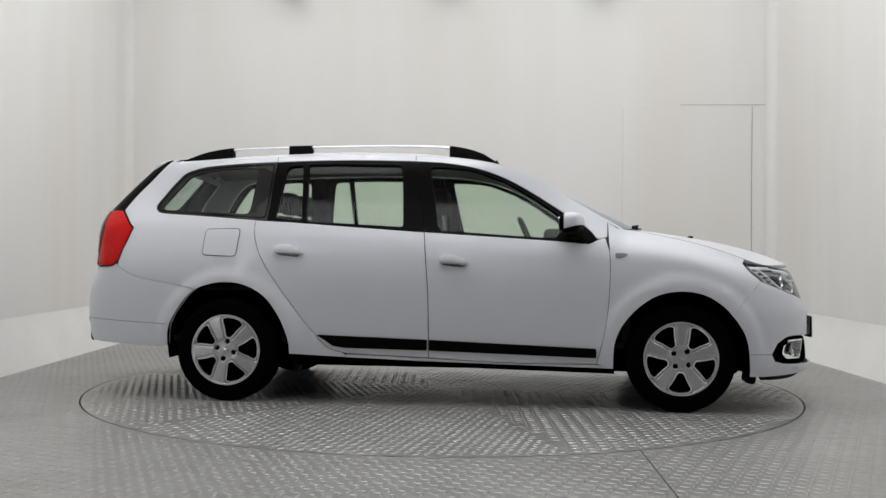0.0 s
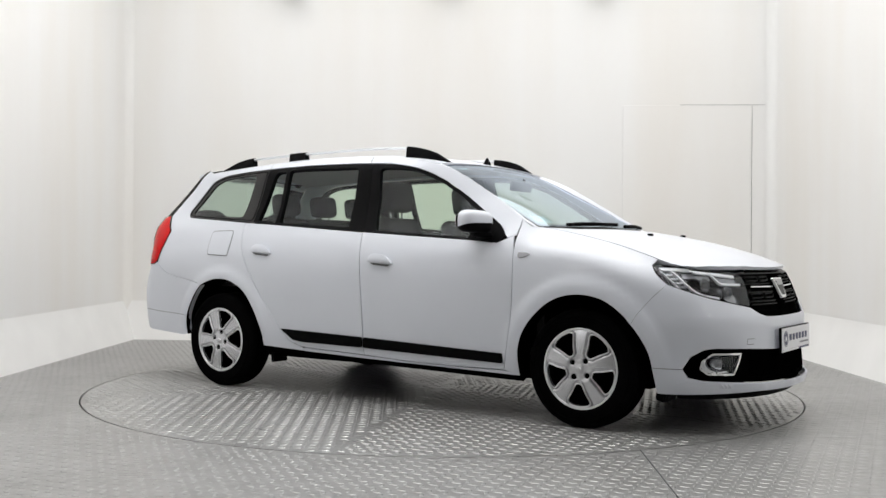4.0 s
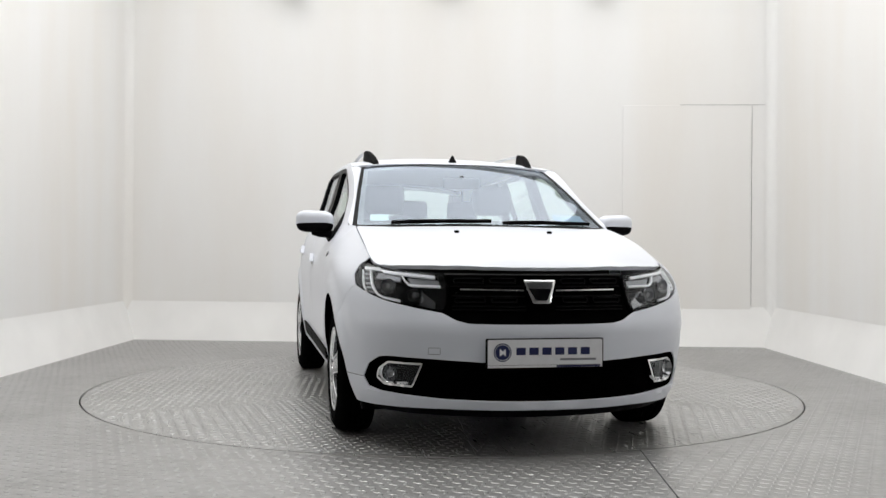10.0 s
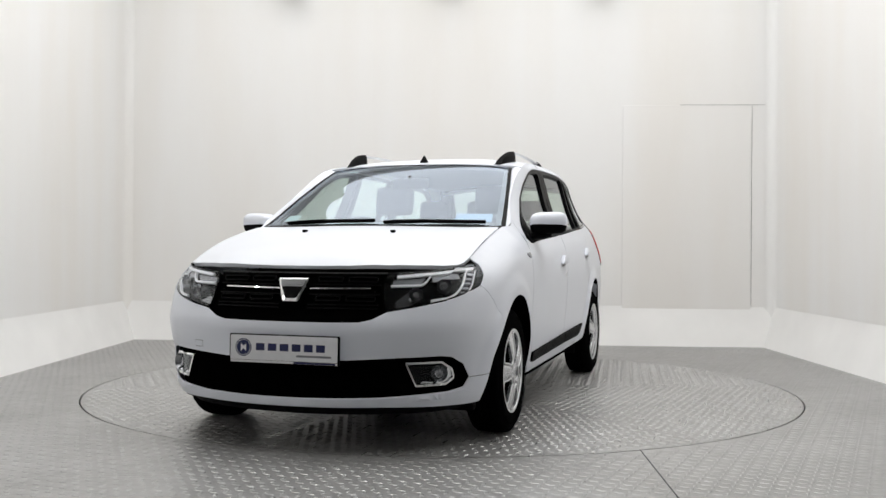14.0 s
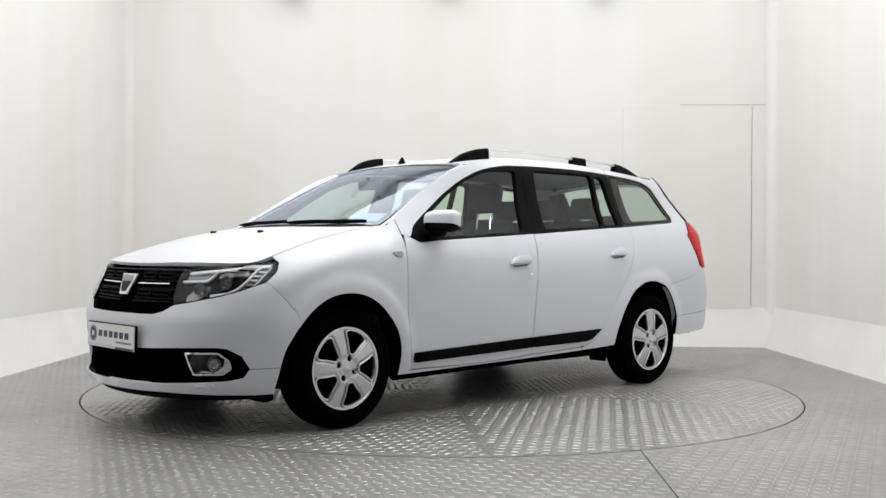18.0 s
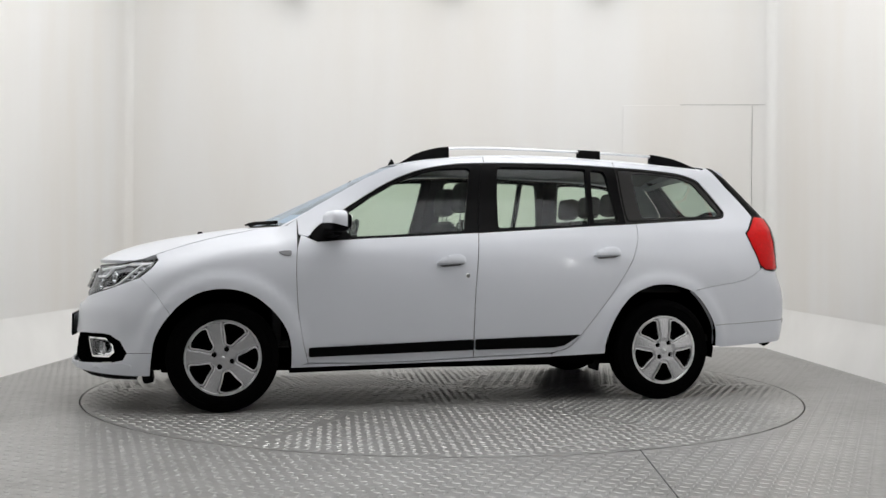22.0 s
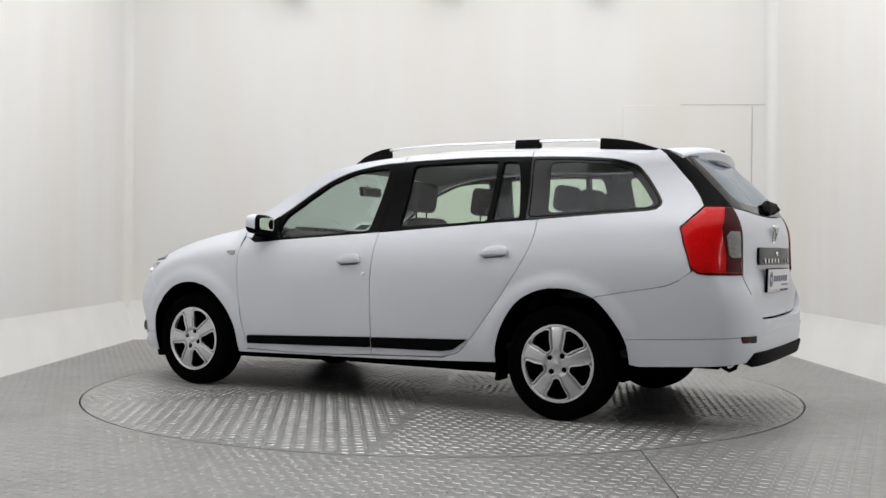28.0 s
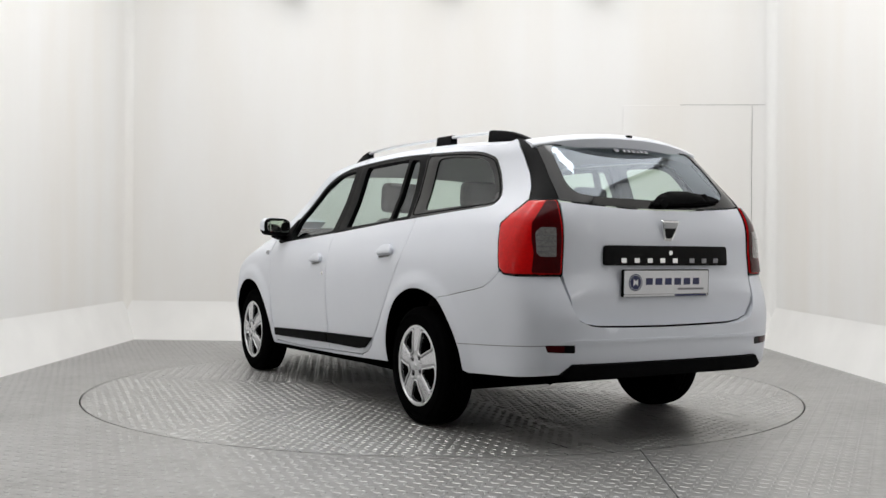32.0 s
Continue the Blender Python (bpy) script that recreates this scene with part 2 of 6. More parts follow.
def arc_curve(pts, n=6):
    """A smooth open curve through points of the plane (Catmull-Rom)."""
    p = [np.array(q, float) for q in pts]
    p = [2 * p[0] - p[1]] + p + [2 * p[-1] - p[-2]]
    out = []
    for a, b, c, d in zip(p, p[1:], p[2:], p[3:]):
        for k in range(n):
            t = k / n
            out.append(0.5 * (2 * b + (c - a) * t + (2 * a - 5 * b + 4 * c - d) * t**2 + (3 * b - a - 3 * c + d) * t**3))
    out.append(p[-2])
    return [tuple(q) for q in out]


def fillet(poly, r, n=5):
    """The polygon with its corners rounded."""
    p = [np.array(q, float) for q in poly]
    out = []
    for i in range(len(p)):
        a, b, c = p[i - 1], p[i], p[(i + 1) % len(p)]
        la, lc = np.linalg.norm(a - b), np.linalg.norm(c - b)
        d = min(r, 0.45 * la, 0.45 * lc)
        s, e = b + (a - b) / la * d, b + (c - b) / lc * d
        for k in range(n + 1):
            t = k / n
            out.append(tuple((1 - t) ** 2 * s + 2 * t * (1 - t) * b + t**2 * e))
    return out


def signed_area(poly):
    p = np.array(poly)
    q = np.roll(p, -1, 0)
    return 0.5 * np.sum(p[:, 0] * q[:, 1] - q[:, 0] * p[:, 1])


def ribbon(line, w):
    """The outline of a band of width w along an open line of the plane."""
    p = np.array(line, float)
    d = np.gradient(p, axis=0)
    n = np.c_[-d[:, 1], d[:, 0]] / np.linalg.norm(d, axis=1)[:, None]
    return [tuple(q) for q in p + 0.5 * w * n] + [tuple(q) for q in (p - 0.5 * w * n)[::-1]]


def inset(poly, d):
    """The polygon drawn in by d (out if d is below 0)."""
    p = np.array(poly, float)
    keep = np.linalg.norm(p - np.roll(p, 1, 0), axis=1) > 1e-6
    p = p[keep]
    s = np.sign(signed_area(p))
    e = np.roll(p, -1, 0) - p
    e /= np.linalg.norm(e, axis=1)[:, None]
    nrm = s * np.c_[-e[:, 1], e[:, 0]]
    prev = np.roll(nrm, 1, 0)
    mid = nrm + prev
    mid /= np.maximum(np.sum(mid * mid, axis=1), 0.6)[:, None] / 2
    return [tuple(q) for q in p + d * mid]


def resample(poly, step):
    out = []
    for a, b in zip(poly, list(poly[1:]) + [poly[0]]):
        n = max(1, int(math.ceil(math.dist(a, b) / step)))
        out += [(a[0] + (b[0] - a[0]) * k / n, a[1] + (b[1] - a[1]) * k / n) for k in range(n)]
    return out


def inside(pts, poly):
    x, y = pts[:, 0], pts[:, 1]
    res = np.zeros(len(pts), bool)
    for (x1, y1), (x2, y2) in zip(poly, list(poly[1:]) + [poly[0]]):
        hit = (y1 > y) != (y2 > y)
        with np.errstate(divide="ignore", invalid="ignore"):
            res ^= hit & (x < (x2 - x1) * (y - y1) / (y2 - y1 if y2 != y1 else 1e-12) + x1)
    return res


def tess(loops, step):
    """Fills a polygon (less its holes) with triangles of about one step."""
    from mathutils.geometry import delaunay_2d_cdt
    verts, edges = [], []
    for loop in loops:
        q = resample(loop, step)
        k = len(verts)
        verts += q
        edges += [(k + i, k + (i + 1) % len(q)) for i in range(len(q))]
    b = np.array(verts)
    gx, gy = np.meshgrid(np.arange(b[:, 0].min(), b[:, 0].max(), step), np.arange(b[:, 1].min(), b[:, 1].max(), step))
    gx[1::2] += step / 2
    g = np.c_[gx.ravel(), gy.ravel()]
    ok = inside(g, loops[0])
    for h in loops[1:]:
        ok &= ~inside(g, h)
    g = g[ok]
    if len(g):
        far = np.array([np.min(np.sum((b - q) ** 2, axis=1)) > (0.45 * step) ** 2 for q in g])
        g = g[far]
    pts = [Vector(q) for q in verts] + [Vector(q) for q in g]
    v, _, f, _, _, _ = delaunay_2d_cdt(pts, edges, [], 0, 1e-5)
    v = np.array([(q.x, q.y) for q in v])
    f = np.array(f)
    mid = v[f].mean(axis=1)
    ok = inside(mid, loops[0])
    for h in loops[1:]:
        ok &= ~inside(mid, h)
    return v, f[ok]


def skin(name, poly, mapping, mat, parent, holes=(), step=0.04, thick=0.018, gap=0.002, off=0.0, label="", outward=None, roll=0.003):
    """A curved panel: the polygon, drawn in by half a joint, laid on the surface that mapping gives, with rolled edges turned in by thick."""
    loops = [inset(poly, gap) if gap else list(poly)] + [inset(h, -gap) if gap else list(h) for h in holes]
    uv, tri = tess(loops, step)
    e = 1e-3
    def normals(a, b):
        pu = mapping(a + e, b) - mapping(a - e, b)
        pv = mapping(a, b + e) - mapping(a, b - e)
        n = np.cross(pu, pv)
        return n / np.maximum(np.linalg.norm(n, axis=1), 1e-12)[:, None]
    p, n = mapping(uv[:, 0], uv[:, 1]), normals(uv[:, 0], uv[:, 1])
    ref = np.array(outward(p)) if outward else p - np.array([0, 0, 0.7])
    sign = np.where(np.sum(n * ref, axis=1) < 0, -1.0, 1.0)[:, None]
    n = n * sign
    p = p + off * n
    a, b, c = p[tri[:, 0]], p[tri[:, 1]], p[tri[:, 2]]
    if np.sum(np.cross(b - a, c - a) * n[tri[:, 0]]) < 0:
        tri = tri[:, ::-1]
    verts, faces = [tuple(q) for q in p], [tuple(t) for t in tri]
    if thick:
        count = {}
        for t in tri:
            for i in range(3):
                k = (t[i], t[(i + 1) % 3])
                count[k] = 1
        rim = [k for k in count if (k[1], k[0]) not in count]
        lift = {}
        # the rim sinks a little before it turns in, so that edges catch the light softly
        for k in {i for r in rim for i in r}:
            lift[k] = len(verts)
            verts.append(tuple(p[k] - thick * n[k]))
            if roll:
                verts[k] = tuple(p[k] - 0.35 * roll * n[k])
        for i, j in rim:
            faces.append((j, i, lift[i], lift[j]))
    ob = link_mesh(name, verts, faces, mat, parent, label)
    ob.data.set_sharp_from_angle(angle=radians(50))
    return ob


def thing(name, label, category, group=""):
    return tagged(new(name), label, category, group)

# ---- the car's surface: x forward from the middle of the wheelbase, z up from the floor ----
def ip(v, *pts):
    """A smooth curve through the points (x, value), without overshoot."""
    x, y = np.array([p[0] for p in pts], float), np.array([p[1] for p in pts], float)
    h, d = np.diff(x), np.diff(y) / np.diff(x)
    m = np.zeros(len(x))
    m[0], m[-1] = d[0], d[-1]
    same = d[1:] * d[:-1] > 0
    w1, w2 = 2 * h[1:] + h[:-1], h[1:] + 2 * h[:-1]
    m[1:-1][same] = (w1 + w2)[same] / (w1[same] / d[:-1][same] + w2[same] / d[1:][same])
    v = np.clip(np.asarray(v, float), x[0], x[-1])
    i = np.clip(np.searchsorted(x, v, side="right") - 1, 0, len(h) - 1)
    t = (v - x[i]) / h[i]
    return (2 * t**3 - 3 * t**2 + 1) * y[i] + (t**3 - 2 * t**2 + t) * h[i] * m[i] + (3 * t**2 - 2 * t**3) * y[i + 1] + (t**3 - t**2) * h[i] * m[i + 1]


def z_belt(x):
    return ip(x, (-2.2, 1.135), (-1.8, 1.117), (-1.5, 1.098), (-1.17, 1.077), (-0.84, 1.055), (-0.17, 1.008), (0.34, 0.978), (0.77, 0.951), (1.0, 0.935))


def x_front(z):
    return ip(z, (0.15, 2.10), (0.2, 2.165), (0.25, 2.175), (0.36, 2.165), (0.45, 2.142), (0.575, 2.127), (0.595, 2.114), (0.64, 2.094), (0.72, 2.065), (0.80, 2.03), (0.84, 1.98), (0.90, 1.86), (1.0, 1.75))


def x_rear(z):
    return ip(z, (0.15, -2.20), (0.3, -2.285), (0.45, -2.31), (0.58, -2.31), (0.66, -2.295), (0.8, -2.247), (0.95, -2.243), (1.0, -2.24), (1.1, -2.214), (1.2, -2.15), (1.3, -2.065), (1.45, -1.905), (1.5, -1.85))


def hood_y(x):
    return ip(x, (0.9, 0.69), (1.0, 0.70), (1.25, 0.714), (1.5, 0.718), (1.68, 0.715), (1.75, 0.705), (1.85, 0.685), (2.0, 0.635), (2.1, 0.59))


def hood_z(x):
    return ip(x, (0.9, 1.06), (1.0, 1.035), (1.11, 1.018), (1.25, 0.99), (1.43, 0.948), (1.55, 0.912), (1.68, 0.866), (1.76, 0.838), (1.85, 0.818), (2.0, 0.79), (2.05, 0.775))


def half_width(x, z):
    """The half width of the body at x and z."""
    x, z = np.asarray(x, float), np.asarray(z, float)
    low = ip(z, (0.15, 0.765), (0.22, 0.80), (0.30, 0.823), (0.45, 0.84), (0.6, 0.853), (0.75, 0.859), (0.85, 0.852), (0.96, 0.826), (1.05, 0.80), (1.2, 0.78))
    up = np.maximum(z - z_belt(x), 0)
    w = low - up * (0.29 + 0.14 * np.clip((x - 0.3) / 0.6, 0, 1)) - np.clip(z - 1.38, 0, 0.2) ** 2 * 4
    w = w - 0.13 * np.clip(z - z_belt(x) + 0.075, 0, 0.075)  # shoulder line below the windows
    rise = np.clip((z - 0.9) / 0.25, 0, 1)  # the tail's corner is squarer higher up
    df, dr = np.clip((x_front(z) - x) / 0.62, 0, 1), np.clip((x - x_rear(z)) / (0.33 - 0.11 * rise), 0, 1)
    p = ip(z, (0.2, 2.1), (0.38, 2.2), (0.48, 2.5), (0.64, 2.7), (0.8, 2.5), (0.9, 2.3))  # the nose is flattest at the grille
    cf, cr = (1 - (1 - df) ** p) ** (1 / p), (1 - (1 - dr) ** 4.2) ** (1 / (4.2 + 1.2 * rise))
    q = np.clip((-x - 0.8) / 1.3, 0, 1.2) ** 1.5
    for wx in (1.317, -1.317):  # flared lips round the wheel arches
        r = np.hypot(x - wx, z - 0.31)
        w = w + 0.017 * np.clip((0.475 - r) / 0.05, 0, 1) ** 2 * (3 - 2 * np.clip((0.475 - r) / 0.05, 0, 1)) * np.clip((z - 0.25) / 0.2, 0, 1)
    y = w * cf * cr * (1 - ip(z, (0.8, 0.085), (1.03, 0.112), (1.14, 0.185), (1.39, 0.285), (1.5, 0.29)) * q)
    k = np.clip((z - hood_z(x) + 0.14) / 0.14, 0, 1) * np.clip((x - 0.9) / 0.12, 0, 1)
    return np.where(y > hood_y(x), y - (y - hood_y(x)) * k**2.2, y)


def side_map(s):
    return lambda x, z: np.stack([x + 0 * z, s * half_width(x, z), z + 0 * x], axis=1)


def wrap_map(end):
    """Round the nose (end 1) or the tail (end -1): u runs along the surface from the middle line, positive to the car's left."""
    tip = x_front if end > 0 else x_rear

    def at(u, z):
        a, t = np.abs(u), tip(z)
        lo, hi = np.zeros_like(a), np.full_like(a, 1.6)
        for _ in range(22):
            mid = (lo + hi) / 2
            big = half_width(t - end * mid, z) + mid > a
            hi, lo = np.where(big, mid, hi), np.where(big, lo, mid)
        x = t - end * hi
        return np.stack([x, np.sign(u) * (a - hi), z + 0 * a], axis=1)
    return at


NOSE, TAIL = wrap_map(1), wrap_map(-1)


def on_side(end, x, z):
    """Wrap coordinates of a point known by x and z."""
    tip = float(x_front(z) if end > 0 else x_rear(z))
    return (float(half_width(x, z)) + end * (tip - x), z)


def on_end(end, y, z):
    """Wrap coordinates of a point known by y and z."""
    tip = float(x_front(z) if end > 0 else x_rear(z))
    lo, hi = 0.0, 0.62
    for _ in range(20):
        mid = (lo + hi) / 2
        if float(half_width(tip - end * mid, z)) > y:
            hi = mid
        else:
            lo = mid
    return (y + hi, z)


def flip(poly):
    return [(-u, z) for u, z in poly]


def both(half):
    """A whole outline from its half, whose first and last points lie on the middle line."""
    return list(half) + [(-u, z) for u, z in reversed(half) if abs(u) > 1e-6]


def roof_edge(x):
    return ip(x, (-1.9, 1.415), (-1.85, 1.42), (-1.46, 1.445), (-1.05, 1.465), (-0.7, 1.478), (-0.25, 1.472), (0.0, 1.455), (0.15, 1.436), (0.27, 1.413), (0.3, 1.405))


def roof_mid(x):
    return ip(x, (-1.95, 1.475), (-1.85, 1.483), (-1.6, 1.495), (-1.3, 1.513), (-0.98, 1.528), (-0.67, 1.531), (-0.33, 1.522), (0.0, 1.492), (0.15, 1.469), (0.3, 1.436))


def roof_map(x, h):
    ye, ze = half_width(x, roof_edge(x)), roof_edge(x)
    return np.stack([x, h * ye, ze + (roof_mid(x) - ze) * (1 - np.abs(h) ** 2.4)], axis=1)


def hood_map(x, y):
    ze = hood_z(x)
    zc = ip(x, (0.9, 1.06), (1.15, 1.034), (1.32, 1.013), (1.5, 0.984), (1.7, 0.945), (1.86, 0.902), (1.95, 0.867), (2.0, 0.84), (2.03, 0.817), (2.05, 0.79))
    h = np.clip(np.abs(y) / hood_y(x), 0, 1.05)
    return np.stack([x, y, ze + (zc - ze) * (1 - h**2.2)], axis=1)


def screen_map(h, v):
    """The windscreen: h across from -1 to 1, v up from the cowl to the roof."""
    ye = 0.715 + (0.575 - 0.715) * v
    xc = ip(v, (-0.1, 1.24), (0, 1.15), (0.5, 0.735), (1, 0.30), (1.1, 0.21))
    zc = ip(v, (-0.1, 0.99), (0, 1.028), (0.5, 1.222), (1, 1.43), (1.1, 1.46))
    xe = ip(v, (-0.1, 1.08), (0, 1.0), (0.5, 0.62), (1, 0.265), (1.1, 0.19))
    ze = ip(v, (-0.1, 0.99), (0, 1.022), (0.5, 1.228), (1, 1.405), (1.1, 1.43))
    k = np.abs(h) ** 2.3
    return np.stack([xc + (xe - xc) * k, h * ye, zc + (ze - zc) * k], axis=1)

# ---- the booth ----
ROOM_X, ROOM_BACK, ROOM_FRONT, ROOM_TOP = 3.2, 3.4, -8.6, 4.3
COVE_H, COVE_D = 0.38, 0.13


def wall_box(name, x0, x1, y0, y1, z0, z1, mat, label):
    ob = part(name, box(x1 - x0, y1 - y0, z1 - z0, pose((x0 + x1) / 2, (y0 + y1) / 2, (z0 + z1) / 2)), mat, None)
    return tagged(ob, label, "wall", kind="structure")


WEST_END, EAST_END = (-3.15, 3.385), (3.24, 3.02)  # the back wall stands a little askew
SKEW = math.degrees(math.atan2(EAST_END[1] - WEST_END[1], EAST_END[0] - WEST_END[0]))
BACK_LEN = math.dist(WEST_END, EAST_END)
BACK = Matrix.Translation((*WEST_END, 0)) @ pose(0, 0, 0, 0, 0, SKEW)  # x along the back wall, y out of the booth
SIDE_END = -5.0
wall_box("wall_west", -3.33, -3.18, SIDE_END, 3.6, -0.2, ROOM_TOP, WALL, "white painted side wall of the photo booth")
wall_box("wall_east", 3.22, 3.37, SIDE_END, 3.6, -0.2, ROOM_TOP, WALL, "white painted side wall of the photo booth")
north = part("wall_north", box(BACK_LEN + 0.3, 0.15, ROOM_TOP + 0.2, BACK @ pose(BACK_LEN / 2, 0.075, ROOM_TOP / 2 - 0.1)), WALL, None)
tagged(north, "white painted back wall of the photo booth", "wall", kind="structure")
# Unseen grey end of the room, added to shape front light and reflections.
for sx in (-1, 1):
    wall_box("unseen_wall_" + ("west" if sx < 0 else "east"), sx * 3.275 - 0.075, sx * 3.275 + 0.075, ROOM_FRONT, SIDE_END, -0.2, ROOM_TOP, UNSEEN_WALL, "grey side wall added out of view to dim the light from the front")
wall_box("unseen_end_wall", -3.4, 3.4, ROOM_FRONT - 0.15, ROOM_FRONT, -0.2, ROOM_TOP, UNSEEN_WALL, "grey end wall added out of view to dim the light from the front")
ceiling = part("ceiling", box(6.8, 3.7 - SIDE_END, 0.12, pose(0, (3.7 + SIDE_END) / 2, ROOM_TOP + 0.06)), CEILING, None)
tagged(ceiling, "plain white ceiling of the photo booth", "ceiling", kind="structure")
dark = part("unseen_end_ceiling", box(6.8, SIDE_END - ROOM_FRONT + 0.3, 0.12, pose(0, (SIDE_END + ROOM_FRONT) / 2, ROOM_TOP + 0.06)), UNSEEN_WALL, None)
tagged(dark, "grey ceiling added out of view to dim the light from the front", "ceiling", kind="structure")


def cove(name, a, b, inward):
    """A curved white skirting from a to b (on the wall's foot line), curving out by COVE_D along inward."""
    a, b, n = Vector((*a, 0)), Vector((*b, 0)), Vector((*inward, 0)).normalized()
    verts, faces, seg, cuts = [], [], 10, 24
    for i in range(cuts + 1):
        p = a.lerp(b, i / cuts)
        for k in range(seg + 1):
            t = k / seg
            verts.append(p + n * (COVE_D * (1 - t) ** 1.2 + 0.002) + Vector((0, 0, COVE_H * t)))
    for i in range(cuts):
        for k in range(seg):
            faces.append((i * (seg + 1) + k, (i + 1) * (seg + 1) + k, (i + 1) * (seg + 1) + k + 1, i * (seg + 1) + k + 1))
    ob = link_mesh(name, verts, faces, COVE)
    return tagged(ob, "bright white curved skirting along the booth wall", "skirting", kind="structure")


cove("cove_skirting_north", WEST_END, EAST_END, (BACK.to_3x3() @ Vector((0, -1, 0)))[:2])
cove("cove_skirting_west", (-3.18, SIDE_END), (-3.18, 3.45), (1, 0))
cove("cove_skirting_east", (3.22, SIDE_END), (3.22, 3.1), (-1, 0))

# rounded corner posts where back and side walls meet
for sx, (cx, cy) in ((-1, (-3.18, WEST_END[1])), (1, (3.22, EAST_END[1]))):
    prof, verts, faces, r = 8, [], [], 0.09
    for k in range(prof + 1):
        a = math.pi / 2 * k / prof
        x, y = r * (1 - math.sin(a)), r * (1 - math.cos(a))
        for z in (0.0, ROOM_TOP):
            verts.append((cx - sx * x, cy - y, z))
    for k in range(prof):
        faces.append((2 * k, 2 * k + 2, 2 * k + 3, 2 * k + 1))
    tagged(link_mesh("corner_fillet", verts, faces, WALL), "white rounded inner corner of the booth", "wall", kind="structure")

# flush door in the back wall: a thin slab proud of the wall, with dark joints at its head and side
door = thing("door_1", "flush white door in the back wall, closed", "door")
door["kind"] = "structure"
D0, D1, DZ = 4.92, 6.16, 2.345
part("door_leaf", box(D1 - D0, 0.006, DZ - COVE_H + 0.03, BACK @ pose((D0 + D1) / 2, -0.004, (DZ + COVE_H) / 2 - 0.02), 0.002, 1), WALL, door)
part("door_head_joint", box(0.92, 0.003, 0.004, BACK @ pose(D1 - 0.23, -0.003, DZ + 0.001)), DOOR_GAP, door, "thin dark gap above the door")
part("door_side_joint", box(0.003, 0.003, DZ - COVE_H - 0.02, BACK @ pose(D1 + 0.004, -0.003, (DZ + COVE_H) / 2)), DOOR_GAP, door, "thin dark gap beside the door")
part("door_hinge_joint", box(0.002, 0.002, DZ - COVE_H - 0.1, BACK @ pose(D0 - 0.003, -0.002, (DZ + COVE_H) / 2)), CEILING, door, "faint gap at the door's other edge")
# a faint board joint up the back wall
seam = part("wall_board_joint", box(0.002, 0.002, ROOM_TOP - 1.3, BACK @ pose(2.45, -0.0015, (ROOM_TOP + 1.3) / 2)), CEILING, None)
tagged(seam, "faint vertical joint between wall boards", "trim", kind="structure")
# spotlights on the wall above
for bx, z in ((1.66, 3.40), (3.22, 3.43), (4.7, 3.42)):
    spot = thing("wall_spotlight", "small round pale spotlight high on the back wall", "spotlight", "wall spotlights")
    spot.matrix_world = BACK @ pose(bx, -0.16, z)
    part("spot_body", lathe([(0.001, 0.0), (0.09, 0.0), (0.1, 0.02), (0.1, 0.2), (0.001, 0.2)], 28, pose(0, 0, -0.01, 90)), CEILING, spot, "", True)
    part("spot_arm", tube([(0, 0, 0.15), (0, 0.16, 0.17)], 0.02, 10), CEILING, spot)

# overhead panel, added out of view as the main light from above
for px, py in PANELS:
    lp = thing("added_overhead_panel", "very large lit white panel added overhead, out of view", "ceiling light", "ceiling softboxes")
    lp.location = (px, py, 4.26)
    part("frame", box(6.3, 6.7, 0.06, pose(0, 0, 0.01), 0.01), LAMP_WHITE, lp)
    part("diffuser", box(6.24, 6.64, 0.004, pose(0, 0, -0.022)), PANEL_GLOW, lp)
# housings for the added side wall fill lamps, above the view
for wx, wy, wz in WALL_FILLS:
    ww = thing("added_wall_fill", "long narrow fill lamp added out of view, turned to the side wall", "wall washer", "wall washers")
    ww.matrix_world = look((wx, wy, wz), (wx * 1.85, wy, 1.7)) @ pose(0, 0, 0.03)
    part("housing", box(0.46, 5.06, 0.06, pose(0, 0, 0.02), 0.015), LAMP_WHITE, ww)
    part("diffuser", box(0.41, 5.0, 0.004, pose(0, 0, -0.014)), PANEL_GLOW, ww)
for fx, fy, fz in FLASHES:
    fl = thing("flash_head", "tall narrow strip softbox on a stand beside the opening", "studio lamp", "studio lamps")
    fl.matrix_world = look((fx, fy, fz), (0, 0, fz)) @ pose(0, 0, 0.03)
    part("housing", box(0.13, 0.7, 0.12, pose(0, 0, 0.08), 0.02, taper=0.6), PLASTIC, fl)
    part("diffuser", box(0.08, 0.62, 0.004, pose(0, 0, 0.005)), PANEL_GLOW, fl)
    stand = thing("lamp_stand", "black lamp stand with a round foot", "lamp stand", "lamp stands")
    stand.matrix_world = Matrix.Translation((fx * 1.03, fy - 0.12, 0))
    part("pole", tube([(0, 0, 0.02), (0, 0, fz)], 0.017, 10), PLASTIC, stand)
    part("foot", lathe([(0.001, 0.0), (0.2, 0.0), (0.2, 0.012), (0.03, 0.03), (0.001, 0.03)], 24, pose(0, 0, 0, 90)), PLASTIC, stand)

# ---- floor: tread plate sheets, and the round platform ----
TABLE_R, JOINT = 2.25, 0.011


